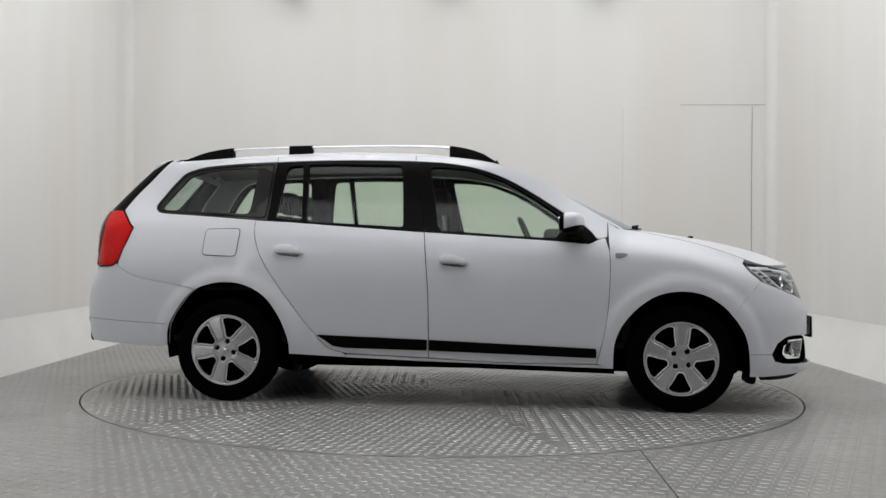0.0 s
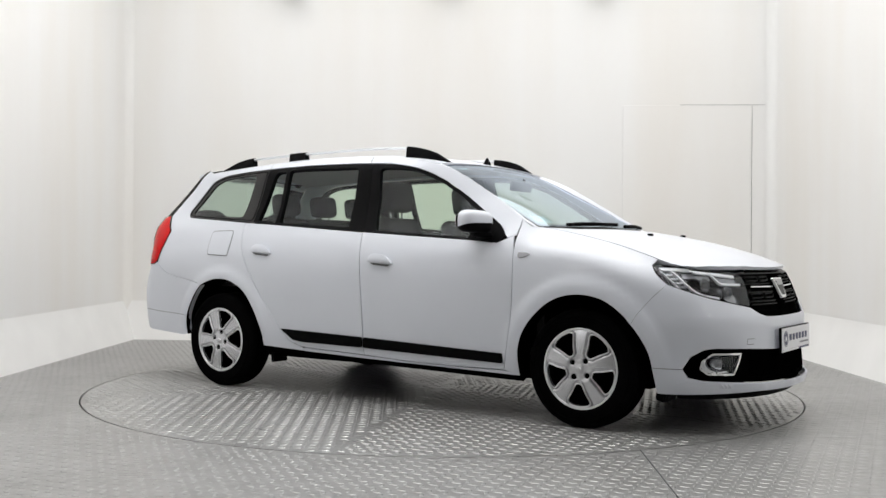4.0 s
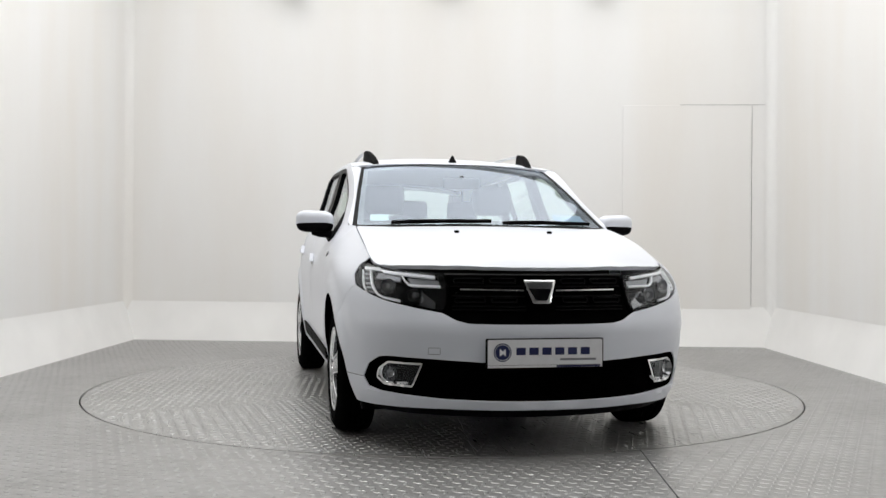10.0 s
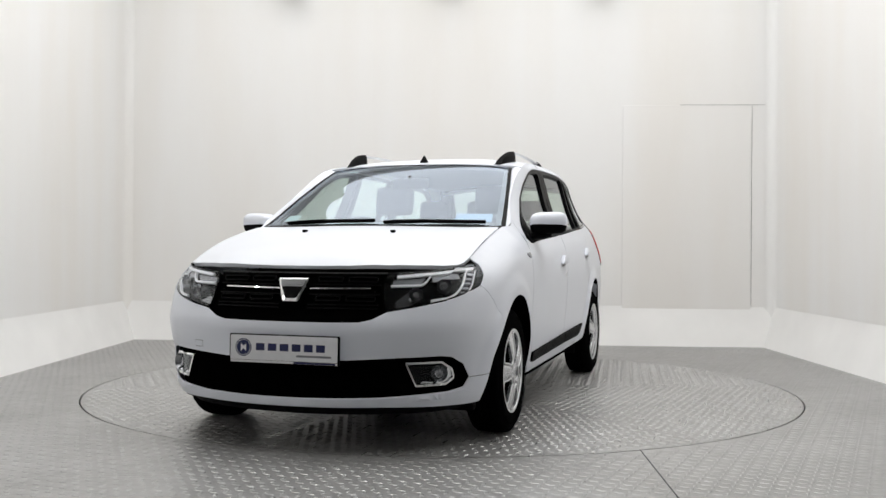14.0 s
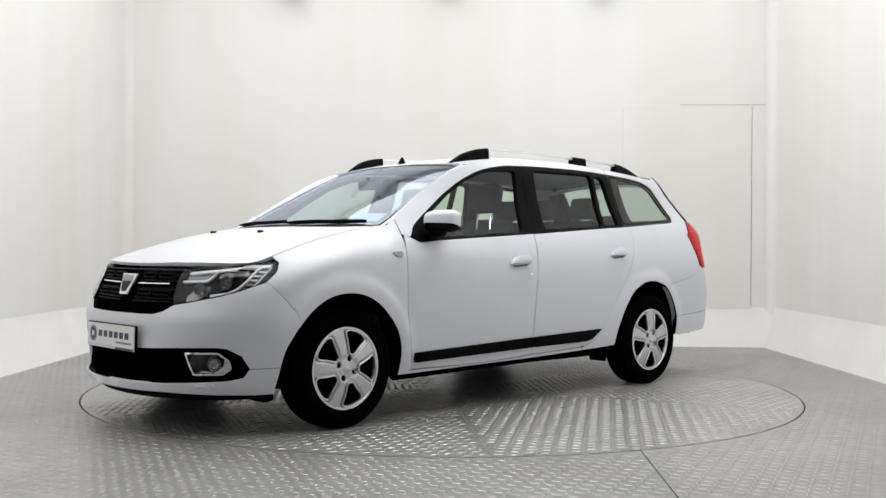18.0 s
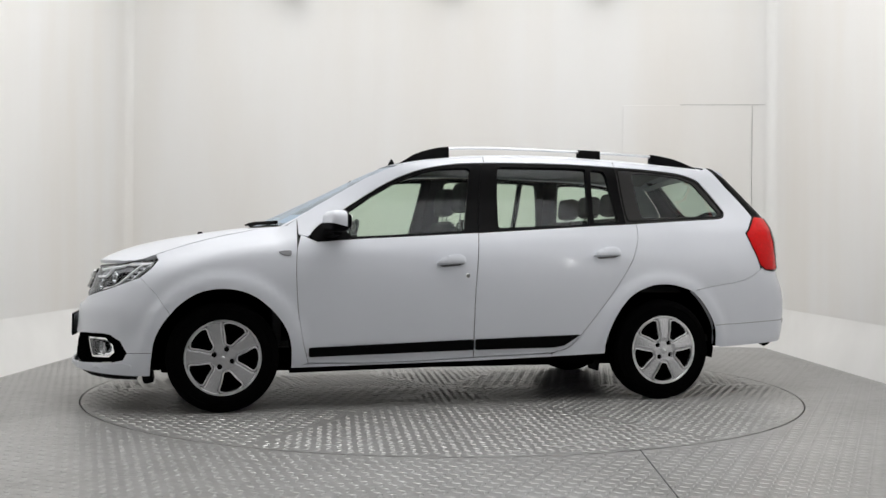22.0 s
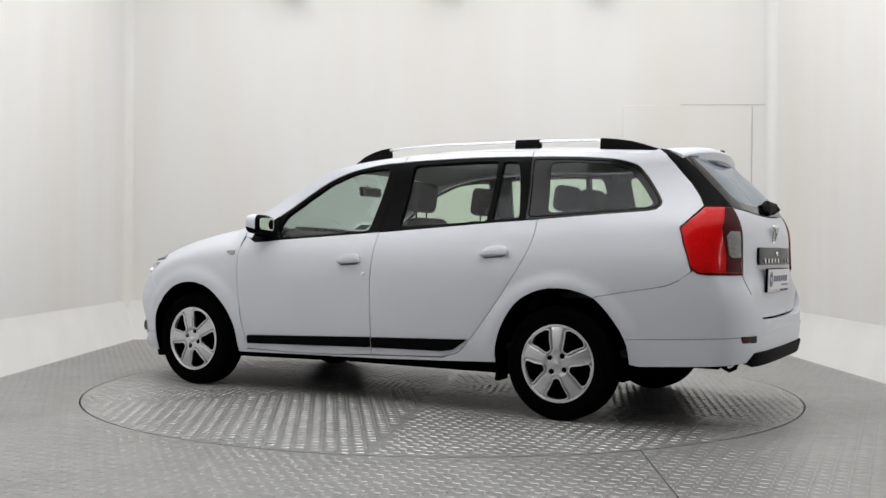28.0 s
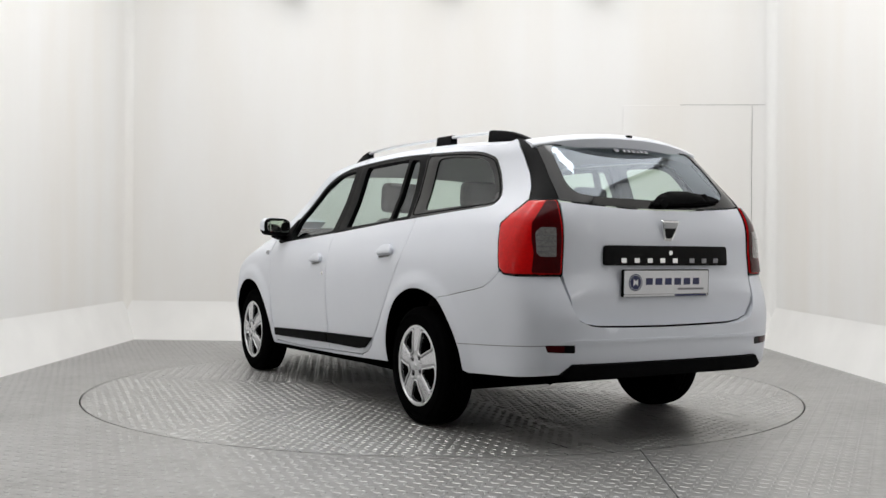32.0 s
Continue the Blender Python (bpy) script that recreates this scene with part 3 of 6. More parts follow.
def ring_floor():
    """The booth's floor sheet with a round hole."""
    n, x0, x1 = 128, -ROOM_X - PIVOT, ROOM_X - PIVOT
    inner = [((TABLE_R + JOINT) * math.cos(2 * math.pi * i / n), (TABLE_R + JOINT) * math.sin(2 * math.pi * i / n)) for i in range(n)]
    verts, faces, out = [], [], []
    for x, y in inner:
        k = min((x1 if x > 0 else x0) / x if abs(x) > 1e-9 else 1e9, (ROOM_BACK if y > 0 else ROOM_FRONT) / y if abs(y) > 1e-9 else 1e9)
        out.append((x * k, y * k))
    for (x, y), (a, b) in zip(inner, out):
        verts += [(x, y, 0), (a, b, 0), (x, y, -0.05)]
    for i in range(n):
        j = (i + 1) % n
        faces += [(3 * i, 3 * i + 1, 3 * j + 1, 3 * j), (3 * i, 3 * j, 3 * j + 2, 3 * i + 2)]
    k = len(verts)
    for x in (x0, x1):
        for y in (ROOM_FRONT, ROOM_BACK):
            verts.append((x, y, 0))
    # corner fillers
    for c in range(4):
        cx, cy, _ = verts[k + c]
        near = sorted(range(n), key=lambda i: math.dist(out[i], (cx, cy)))
        on_x = next(i for i in near if abs(out[i][0] - cx) < 1e-6)
        on_y = next(i for i in near if abs(out[i][0] - cx) >= 1e-6)
        faces.append((3 * on_x + 1, k + c, 3 * on_y + 1))
    return [(x + PIVOT, y, z) for x, y, z in verts], faces


fv, ff = ring_floor()
floor = tagged(link_mesh("floor", fv, ff, FLOOR_METAL, smooth=False), "grey worn metal tread plate floor of the booth", "floor", kind="structure")
pit = link_mesh("pit_floor", [(-2.4, -2.4, -0.06), (2.4, -2.4, -0.06), (2.4, 2.4, -0.06), (-2.4, 2.4, -0.06)], [(0, 1, 2, 3)], SEAL)
tagged(pit, "dark pit under the turntable", "floor", kind="structure")


def treads(keep, ox, oy, turn, rng, height):
    """Raised lozenges of a tread plate, alternating in direction, as one joined mesh's verts and faces."""
    verts, faces = [], []
    pitch = 0.0475
    c, s = math.cos(turn), math.sin(turn)
    for i in range(-140, 141):
        for j in range(-190, 141):
            u, v = (i + 0.5) * pitch, (j + 0.5) * pitch
            x, y = ox + u * c - v * s, oy + u * s + v * c
            if not keep(x, y):
                continue
            a = turn + (0.785 if (i + j) % 2 else -0.785)
            L, W, H = 0.0215, 0.0088, height * rng.uniform(0.75, 1.1)
            ca, sa = math.cos(a), math.sin(a)
            k = len(verts)
            for p, q, z in ((-L, 0, 0.0), (0, -W, 0.0), (L, 0, 0.0), (0, W, 0.0), (-0.55 * L, 0, H), (0, -0.45 * W, H), (0.55 * L, 0, H), (0, 0.45 * W, H)):
                verts.append((x + p * ca - q * sa, y + p * sa + q * ca, z))
            faces += [(k, k + 1, k + 5, k + 4), (k + 1, k + 2, k + 6, k + 5), (k + 2, k + 3, k + 7, k + 6), (k + 3, k, k + 4, k + 7), (k + 4, k + 5, k + 6, k + 7)]
    return verts, faces


rng = random.Random(4)


def on_sheet(x, y):
    r = math.hypot(x - PIVOT, y)
    return r > TABLE_R + 0.03 and abs(x) < 3.03 and -4.4 < y < 3.255 - (x + 3.02) * 0.0564 - 0.03


tv, tf = treads(on_sheet, 0, 0, 0.35, rng, 0.0019)
floor_treads = link_mesh("floor_treads", tv, tf, FLOOR_METAL, floor, smooth=False)
floor_treads["kind"] = "stuff"

turntable = thing("turntable", "round grey metal tread plate turntable set flush in the floor", "turntable")
for k in range(6):
    a0, a1, n = radians(52 + 60 * k), radians(112 + 60 * k), 22
    am = (a0 + a1) / 2
    tip = (0.002 * math.cos(am), 0.002 * math.sin(am))  # the wedges stand a hair apart
    rim = [(tip[0] + TABLE_R * math.cos(a0 + (a1 - a0) * q / n) - tip[0] * 0.5, tip[1] + TABLE_R * math.sin(a0 + (a1 - a0) * q / n) - tip[1] * 0.5) for q in range(n + 1)]
    ring = [tip] + rim
    verts = [(x, y, 0.0) for x, y in ring] + [(x, y, -0.05) for x, y in ring]
    m = len(ring)
    faces = [tuple(range(m))] + [(q, m + q, m + (q + 1) % m, (q + 1) % m) for q in range(m)]
    plate_part = link_mesh("deck_plate", verts, faces, TABLE_METAL, turntable, smooth=False)
    mid = (math.cos(am), math.sin(am))

    def on_wedge(x, y):
        r = math.hypot(x, y)
        d = x * mid[0] + y * mid[1]
        return 0.05 < r < TABLE_R - 0.028 and d > r * 0.8661 + 0.012
    tv, tf = treads(on_wedge, 0, 0, am, rng, 0.003)
    deck_treads = link_mesh("deck_treads", tv, tf, TREAD_METAL, plate_part, smooth=False)
    deck_treads["kind"] = "stuff"
# joints between the fixed floor sheets
for (x0, y0, x1, y1) in ((0.906, -2.068, 0.85, -3.4),):
    L = math.dist((x0, y0), (x1, y1))
    sj = part("floor_sheet_joint", box(L, (0.0045 if x0 > 0 else 0.0016), 0.002, pose((x0 + x1) / 2, (y0 + y1) / 2, 0.0012, 0, 0, math.degrees(math.atan2(y1 - y0, x1 - x0)))), SEAL, floor, "dark joint between floor sheets")

# ---- the car ----
car = thing("car", "white five-door estate car with roof rails, parked on the turntable", "car")

A_SEAM = [(0.912, 1.072), (0.917, 0.937), (0.923, 0.823), (0.922, 0.728), (0.912, 0.569), (0.886, 0.409), (0.851, 0.262)]
B_SEAM = [(-0.144, 1.008), (-0.128, 0.846), (-0.114, 0.651), (-0.111, 0.456), (-0.112, 0.278)]
C_SEAM = [(-1.163, 1.074), (-1.161, 1.0), (-1.143, 0.93), (-1.10, 0.835), (-1.005, 0.69), (-0.945, 0.607), (-0.848, 0.483), (-0.765, 0.385), (-0.70, 0.325), (-0.60, 0.295)]
F_ARCH = [(0.943, 0.235), (0.95, 0.378), (0.996, 0.491), (1.088, 0.594), (1.19, 0.658), (1.314, 0.681), (1.443, 0.661), (1.55, 0.594), (1.63, 0.501), (1.679, 0.406), (1.697, 0.295), (1.704, 0.203)]
R_ARCH = [(-1.697, 0.317), (-1.684, 0.427), (-1.627, 0.535), (-1.53, 0.645), (-1.42, 0.69), (-1.312, 0.703), (-1.202, 0.687), (-1.085, 0.625), (-0.996, 0.507), (-0.945, 0.375), (-0.938, 0.285)]
TOP_LINE = [(-1.685, 1.352), (-1.65, 1.373), (-1.548, 1.402), (-1.42, 1.415), (-1.271, 1.424), (-1.03, 1.432), (-0.7, 1.440), (-0.352, 1.437), (-0.125, 1.428), (-0.013, 1.418), (0.156, 1.386), (0.324, 1.325), (0.492, 1.232), (0.65, 1.13), (0.79, 1.04), (0.84, 0.985)]
BELT = [(x, float(z_belt(x))) for x in (-1.75, -1.5, -1.163, -0.9, -0.6, -0.144, 0.2, 0.5, 0.77)]
Q_REAR = [(-1.752, 1.113), (-1.80, 1.122), (-1.822, 1.142), (-1.826, 1.165), (-1.808, 1.197), (-1.745, 1.285), (-1.685, 1.352)]
fa, ra = arc_curve(F_ARCH, 4), arc_curve(R_ARCH, 4)
a_s, b_s, c_s = arc_curve(A_SEAM, 4), arc_curve(B_SEAM, 4), arc_curve(C_SEAM, 4)
top = arc_curve(TOP_LINE, 3)
HOOD_LINE = [(x, float(hood_z(x)) - 0.002) for x in (1.02, 1.1, 1.2, 1.3, 1.4, 1.5, 1.6, 1.68)]
A_EDGE = [(0.99, 1.03), (0.893, 1.09), (0.80, 1.15), (0.70, 1.21), (0.6, 1.268), (0.5, 1.325), (0.4, 1.37), (0.3, 1.406)]
D_EDGE = [(-1.767, 1.455), (-1.80, 1.43), (-1.85, 1.378), (-1.899, 1.322), (-1.955, 1.262), (-2.005, 1.197), (-2.038, 1.135)]
LAMP_EDGE = [(-2.038, 1.125), (-2.0, 1.083), (-1.942, 1.024), (-1.97, 0.943), (-2.012, 0.824), (-2.05, 0.795)]




def open_line(pts, step=0.02):
    """An open line with points every step or less."""
    out = [pts[0]]
    for a, b in zip(pts, pts[1:]):
        n = max(1, int(math.ceil(math.dist(a, b) / step)))
        out += [(a[0] + (b[0] - a[0]) * k / n, a[1] + (b[1] - a[1]) * k / n) for k in range(1, n + 1)]
    return out


SEAM_F = open_line([(1.757, 0.741), (1.67, 0.646), (1.612, 0.565), (1.598, 0.541)])
SEAM_R = open_line([(-2.026, 0.808), (-1.955, 0.757), (-1.9, 0.731), (-1.83, 0.716), (-1.7, 0.695), (-1.535, 0.667), (-1.517, 0.656)])


def split_at(curve, x, side):
    """The part of a curve that lies on one side of x."""
    return [p for p in curve if (p[0] - x) * side > 0]


def side_out(p):
    return np.stack([0 * p[:, 0], np.sign(p[:, 1]), 0.2 + 0 * p[:, 0]], axis=1)


def arch_lip(name, curve, s):
    """The rolled black edge and liner of a wheel arch."""
    verts, faces = [], []
    for x, z in curve:
        y = float(half_width(x, z))
        for d, dz in ((0.002, 0), (0.03, 0.006), (0.30, 0.02)):
            verts.append((x, s * (y - d), z + dz * (1 if z > 0.4 else 0)))
    for i in range(len(curve) - 1):
        for k in range(2):
            faces.append((3 * i + k, 3 * i + 3 + k, 3 * i + 4 + k, 3 * i + 1 + k))
    return link_mesh(name, verts, faces, UNDER, car, "black wheel arch liner")


def build_side(s):
    m = side_map(s)
    out = side_out
    # front wing
    arch_back = split_at(fa, 1.592, -1)
    wing = a_s[::-1] + [(0.97, 1.035)] + HOOD_LINE + [(1.664, 0.836), (1.70, 0.79), (1.755, 0.745)] + SEAM_F + arch_back[::-1]
    w = skin("front_wing", wing, m, PAINT, car, outward=out, step=0.03, gap=0.001, thick=0.006)
    # side repeater
    rep = thing_part("side_repeater", w)
    skin("repeater_lens", fillet([(0.951, 0.863), (0.949, 0.892), (1.0, 0.891), (1.026, 0.884), (0.985, 0.864)], 0.012), m, LAMP_PALE, rep, outward=out, off=0.006, thick=0.008, gap=0, step=0.012, label="clear faceted indicator lens")
    # doors
    fd_top = [p for p in BELT if -0.144 <= p[0]]
    front = b_s + [(0.2, 0.262), (0.5, 0.256)] + a_s[::-1][:-5] + [(0.896, 0.985), (0.852, 0.968)] + [(0.80, 0.945)] + fd_top[::-1][:-1]
    fd = skin("front_door", front, m, PAINT, car, outward=out, step=0.03, gap=0.0025)
    rd_top = [p for p in BELT if -1.163 <= p[0] <= -0.144]
    rear = c_s + [(-0.4, 0.287)] + b_s[::-1][:-1] + rd_top[::-1][:-1]
    rd = skin("rear_door", rear, m, PAINT, car, outward=out, step=0.03, gap=0.0025)
    # dark seals behind the door joints
    for line in (a_s, b_s, c_s):
        skin("door_seal", [(x - 0.009, z) for x, z in line] + [(x + 0.009, z) for x, z in line[::-1]], m, SEAL, car, outward=out, off=-0.008, thick=0, gap=0, roll=0, step=0.03, label="dark rubber door seal")
    # side frame: A pillar, cantrail, D pillar and rear wing in one pressing
    cant = [(x, float(roof_edge(x))) for x in (0.15, 0.0, -0.25, -0.7, -1.05, -1.46, -1.70)]
    b_seam = SEAM_R[1:]
    arch = split_at(ra, -1.512, 1)
    frame_poly = A_EDGE + cant + D_EDGE + LAMP_EDGE[1:5] + b_seam + arch + [(-0.6, 0.272), (-0.60, 0.29)] + c_s[::-1][1:] + [p for p in BELT if p[0] < -1.163][::-1] + Q_REAR[1:] + top[1:] + [(0.856, 0.972), (0.908, 0.985), (0.911, 1.068)]
    fr = skin("side_frame", frame_poly, m, PAINT, car, outward=out, step=0.03, gap=0.0015, thick=0.007)
    # sill
    skin("sill", [(-0.60, 0.289), (-0.60, 0.27), (-0.128, 0.255), (0.838, 0.236), (0.94, 0.234), (0.94, 0.25), (0.838, 0.256), (0.5, 0.253), (0.2, 0.259), (-0.13, 0.274), (-0.4, 0.284)], m, PAINT, car, outward=out, gap=0.001, off=-0.004)
    skin("sill_underside", [(-0.93, 0.284), (-0.92, 0.236), (0.954, 0.195), (0.95, 0.24), (0.2, 0.256), (-0.6, 0.278)], m, UNDER, car, outward=out, off=-0.016, thick=0.1, label="black underside of the sill")
    # roof joints over the pillars
    for x, z0 in ((-0.222, 1.437), (-1.07, 1.434)):
        z1 = float(roof_edge(x)) - 0.002
        skin("roof_joint", [(x, z0), (x + 0.0035, z0), (x + 0.0015, z1), (x - 0.002, z1)], m, SEAL, fr, outward=out, off=0.0006, thick=0, gap=0, roll=0, step=0.02, label="thin dark joint in the roof rail")
    # fuel flap
    if s < 0:
        flap = fillet([(-1.465, 1.02), (-1.245, 1.024), (-1.262, 0.853), (-1.477, 0.861)], 0.03)
        skin("fuel_flap", inset(flap, 0.004), m, PAINT, fr, outward=out, off=0.004, thick=0.004, gap=0, label="white fuel filler flap")
        skin("fuel_flap_joint", flap, m, SEAL, fr, outward=out, off=0.0015, thick=0, gap=0, roll=0, label="dark joint round the fuel flap")
    # black window surrounds and glass
    g_front = fillet([(-0.06, 1.02), (-0.128, 1.385), (-0.11, 1.398), (-0.013, 1.394), (0.08, 1.384), (0.156, 1.367), (0.324, 1.304), (0.491, 1.207), (0.628, 1.115), (0.66, 1.03), (0.62, 0.976), (0.343, 0.993)], 0.02)
    ftop = [p for p in top if p[0] > -0.19]
    surround = [(-0.144, 1.013), (-0.2, 1.43)] + ftop + [(0.80, 0.949)] + [(x, z + 0.004) for x, z in fd_top[::-1][:-1]]
    skin("window_surround", surround, m, BLACK_TRIM, fd, holes=[g_front], outward=out, thick=0.03, gap=0.001, off=-0.003, label="satin black window frame and pillar")
    skin("window_glass", inset(g_front, -0.012), m, GLASS, fd, outward=out, off=-0.018, thick=0, gap=0, roll=0, label="green-tinted door window")
    g_rear = fillet([(-0.272, 1.039), (-0.298, 1.395), (-0.318, 1.41), (-0.69, 1.416), (-0.868, 1.413), (-0.852, 1.07)], 0.018)
    g_small = fillet([(-0.884, 1.073), (-0.903, 1.41), (-0.985, 1.404), (-1.005, 1.37), (-1.05, 1.088)], 0.018)
    rtop = [p for p in top if -1.06 < p[0] < -0.21]
    surround = [(-1.092, 1.074)] + [(-1.07, 1.43)] + rtop + [(-0.2, 1.43), (-0.144, 1.013)] + [(x, z + 0.004) for x, z in rd_top[::-1][1:-1]]
    skin("window_surround", surround, m, BLACK_TRIM, rd, holes=[g_rear, g_small], outward=out, thick=0.03, gap=0.001, off=-0.003, label="satin black window frame and pillar")
    skin("window_glass", inset(g_rear, -0.012), m, GLASS, rd, outward=out, off=-0.018, thick=0, gap=0, roll=0, label="green-tinted door window")
    skin("window_glass", inset(g_small, -0.012), m, GLASS, rd, outward=out, off=-0.018, thick=0, gap=0, roll=0, label="small fixed door window")
    # quarter light
    qo = [p for p in BELT if p[0] <= -1.163][::-1] + Q_REAR[1:] + [p for p in top if p[0] < -1.08][1:] + [(-1.07, 1.43), (-1.092, 1.074)]
    g_q = fillet([(-1.212, 1.112), (-1.185, 1.392), (-1.30, 1.394), (-1.53, 1.375), (-1.63, 1.342), (-1.71, 1.25), (-1.782, 1.155), (-1.755, 1.138)], 0.035)
    skin("quarter_window_border", qo, m, FRIT, fr, holes=[g_q], outward=out, thick=0.012, gap=0.001, off=-0.002, label="gloss black border of the quarter window")
    skin("quarter_window_glass", inset(g_q, -0.01), m, GLASS, fr, outward=out, off=-0.01, thick=0, gap=0, roll=0, label="dark tinted rear quarter window")
    skin("quarter_seal", fillet(inset(qo, 0.012), 0.03), m, PLASTIC, fr, holes=[fillet(inset(qo, 0.017), 0.03)], outward=out, thick=0.003, gap=0, off=0.001, step=0.05, label="thin rubber seal")
    # rubbing strips
    strip_f = [(-0.106, 0.384), (0.848, 0.35), (0.849, 0.299), (-0.106, 0.324)]
    strip_r = [(-0.768, 0.403), (-0.119, 0.384), (-0.119, 0.324), (-0.60, 0.330), (-0.67, 0.34)]
    for poly, door_part in ((strip_f, fd), (strip_r, rd)):
        ob = skin("rubbing_strip", fillet(poly, 0.008), m, PLASTIC, door_part, outward=out, off=0.014, thick=0.016, gap=0, step=0.03, label="black plastic side rubbing strip")
    # handles
    for hx, hz, door_part, dz in ((-0.936, 0.882, rd, 0.0), (0.037, 0.831, fd, 0.0)):
        dish = fillet([(hx - 0.085, hz + 0.02), (hx + 0.03, hz + 0.02), (hx + 0.09, hz - 0.01), (hx + 0.06, hz - 0.04), (hx - 0.05, hz - 0.045), (hx - 0.09, hz - 0.02)], 0.03)
        skin("handle_recess", dish, m, PAINT, door_part, outward=out, off=0.001, thick=0.0, gap=0, step=0.012, roll=0)
        pull = fillet([(hx - 0.088, hz - 0.004), (hx - 0.083, hz + 0.03), (hx - 0.05, hz + 0.046), (hx, hz + 0.043), (hx + 0.05, hz + 0.026), (hx + 0.09, hz - 0.008)], 0.012)
        skin("door_handle", pull, m, PAINT, door_part, outward=out, off=0.026, thick=0.024, gap=0, step=0.012, roll=0.014, label="white pull-up door handle")
        # flat grey patch: the shade below the pull, put into colour
        skin("handle_shade_patch", [(hx - 0.08, hz - 0.006), (hx + 0.07, hz - 0.016), (hx + 0.05, hz - 0.026), (hx - 0.05, hz - 0.018)], m, LAMP_GREY, door_part, outward=out, off=0.004, thick=0, gap=0, roll=0, step=0.02, label="flat grey patch painted for the shade under the handle")
    if s > 0:
        y = float(half_width(-0.066, 0.756))
        part("door_lock", lathe([(0.001, 0), (0.011, 0), (0.013, -0.002), (0.013, -0.012)], 20, pose(-0.066, y + 0.002, 0.756)), CHROME, fd, "round metal key lock", True)
    # mirror
    mir = new("wing_mirror")
    mir.parent = fd
    sail = [(0.60, 0.962), (0.66, 1.02), (0.672, 1.116), (0.79, 1.036), (0.842, 0.985), (0.83, 0.952), (0.77, 0.944)]
    skin("mirror_sail", fillet(sail, 0.015), m, PLASTIC, mir, outward=out, off=0.006, thick=0.012, gap=0, step=0.03)
    arm = tube([(0.74, s * 0.80, 0.985), (0.72, s * 0.86, 0.988), (0.70, s * 0.90, 1.0)], 0.03, 10, 0.7)
    part("mirror_arm", arm, PLASTIC, mir, "", True)
    # housing: a rounded shell, white cap ahead and above, black rim behind and below
    shell = box(0.125, 0.205, 0.13, None, 0.054, 5)
    for v in shell.verts:
        v.co.x *= 1 - 0.25 * max(0, v.co.y / 0.12)
        v.co.z *= 1 - 0.18 * max(0, v.co.y / 0.12)
        if v.co.z > 0:
            v.co.z *= 1 - 0.3 * max(0, -v.co.y / 0.12)
    cap_m = pose(0.705, s * 0.893, 1.058, 0, 0, 10 * s) @ Matrix.Diagonal((1, s, 1, 1))
    low = shell.copy()
    bmesh.ops.bisect_plane(shell, geom=shell.verts[:] + shell.edges[:] + shell.faces[:], plane_co=(0, 0, -0.024), plane_no=(0.25, 0, -1), clear_outer=True)
    bmesh.ops.bisect_plane(shell, geom=shell.verts[:] + shell.edges[:] + shell.faces[:], plane_co=(-0.028, 0, 0), plane_no=(-1, 0, 0), clear_outer=True)
    bmesh.ops.transform(shell, matrix=cap_m @ Matrix.Scale(1.02, 4), verts=shell.verts[:])
    bmesh.ops.transform(low, matrix=cap_m, verts=low.verts[:])
    for bmx in (shell, low):
        bmesh.ops.recalc_face_normals(bmx, faces=bmx.faces[:])
    part("mirror_cap", shell, PAINT, mir, "white mirror cap", True)
    part("mirror_body", low, PLASTIC, mir, "black mirror housing", True)
    glass_bm = slab(fillet([(-0.085, -0.042), (0.08, -0.034), (0.08, 0.036), (-0.085, 0.044)], 0.025), 0.003, pose(0.6475, s * 0.89, 1.058, 0, 0, 10 * s) @ Matrix.Diagonal((-1, s, 1, 1)))
    part("mirror_face", glass_bm, MIRROR, mir, "mirror glass")
    # wheel arches
    arch_lip("front_arch_liner", fa, s)
    arch_lip("rear_arch_liner", ra, s)
    # roof rail
    rail = new("roof_rail")
    rail.parent = car
    def rail_pt(x, dz, inn=0.0):
        y = float(ip(x, (-1.76, 0.43), (-1.4, 0.462), (-0.88, 0.492), (0.0, 0.522), (0.27, 0.5))) - 0.012
        h = y / float(half_width(x, roof_edge(x)))
        return (x, s * (y - inn), float(roof_map(np.array([x]), np.array([h]))[0, 2]) + dz)
    def rail_top(x):
        base = rail_pt(x, 0)[2]
        return float(ip(x, (-1.75, 1.455), (-1.57, 1.512), (-1.41, 1.533), (-0.9, 1.544), (-0.45, 1.547), (-0.15, 1.542), (0.0, 1.531), (0.165, 1.49), (0.27, 1.425))) - base
    bar = [rail_pt(x, rail_top(x) - 0.009) for x in np.linspace(-1.45, -0.0, 18)]
    part("rail_bar", tube(bar, 0.014, 10, 0.65), RAIL_SILVER, rail, "silver aluminium rail", True)
    for name, xs in (("rail_foot_front", (-0.03, -0.02, 0.03, 0.08, 0.13, 0.18, 0.225, 0.268)), ("rail_foot_middle", (-1.04, -1.034, -0.897, -0.891)), ("rail_foot_rear", (-1.74, -1.70, -1.64, -1.58, -1.5, -1.43, -1.405))):
        hs = [max(rail_top(x) + 0.003, 0.003) for x in xs]
        verts, faces = [], []
        for x, h in zip(xs, hs):
            for inn, f in ((-0.024, -0.02), (-0.016, h * 0.85), (-0.008, h), (0.012, h), (0.02, h * 0.85), (0.028, -0.02)):
                verts.append(rail_pt(x, f, inn))
        for i in range(len(xs) - 1):
            for k in range(5):
                faces.append((6 * i + k, 6 * i + k + 1, 6 * i + 7 + k, 6 * i + 6 + k))
        faces += [tuple(range(6)), tuple(range(6 * len(xs) - 1, 6 * len(xs) - 7, -1))]
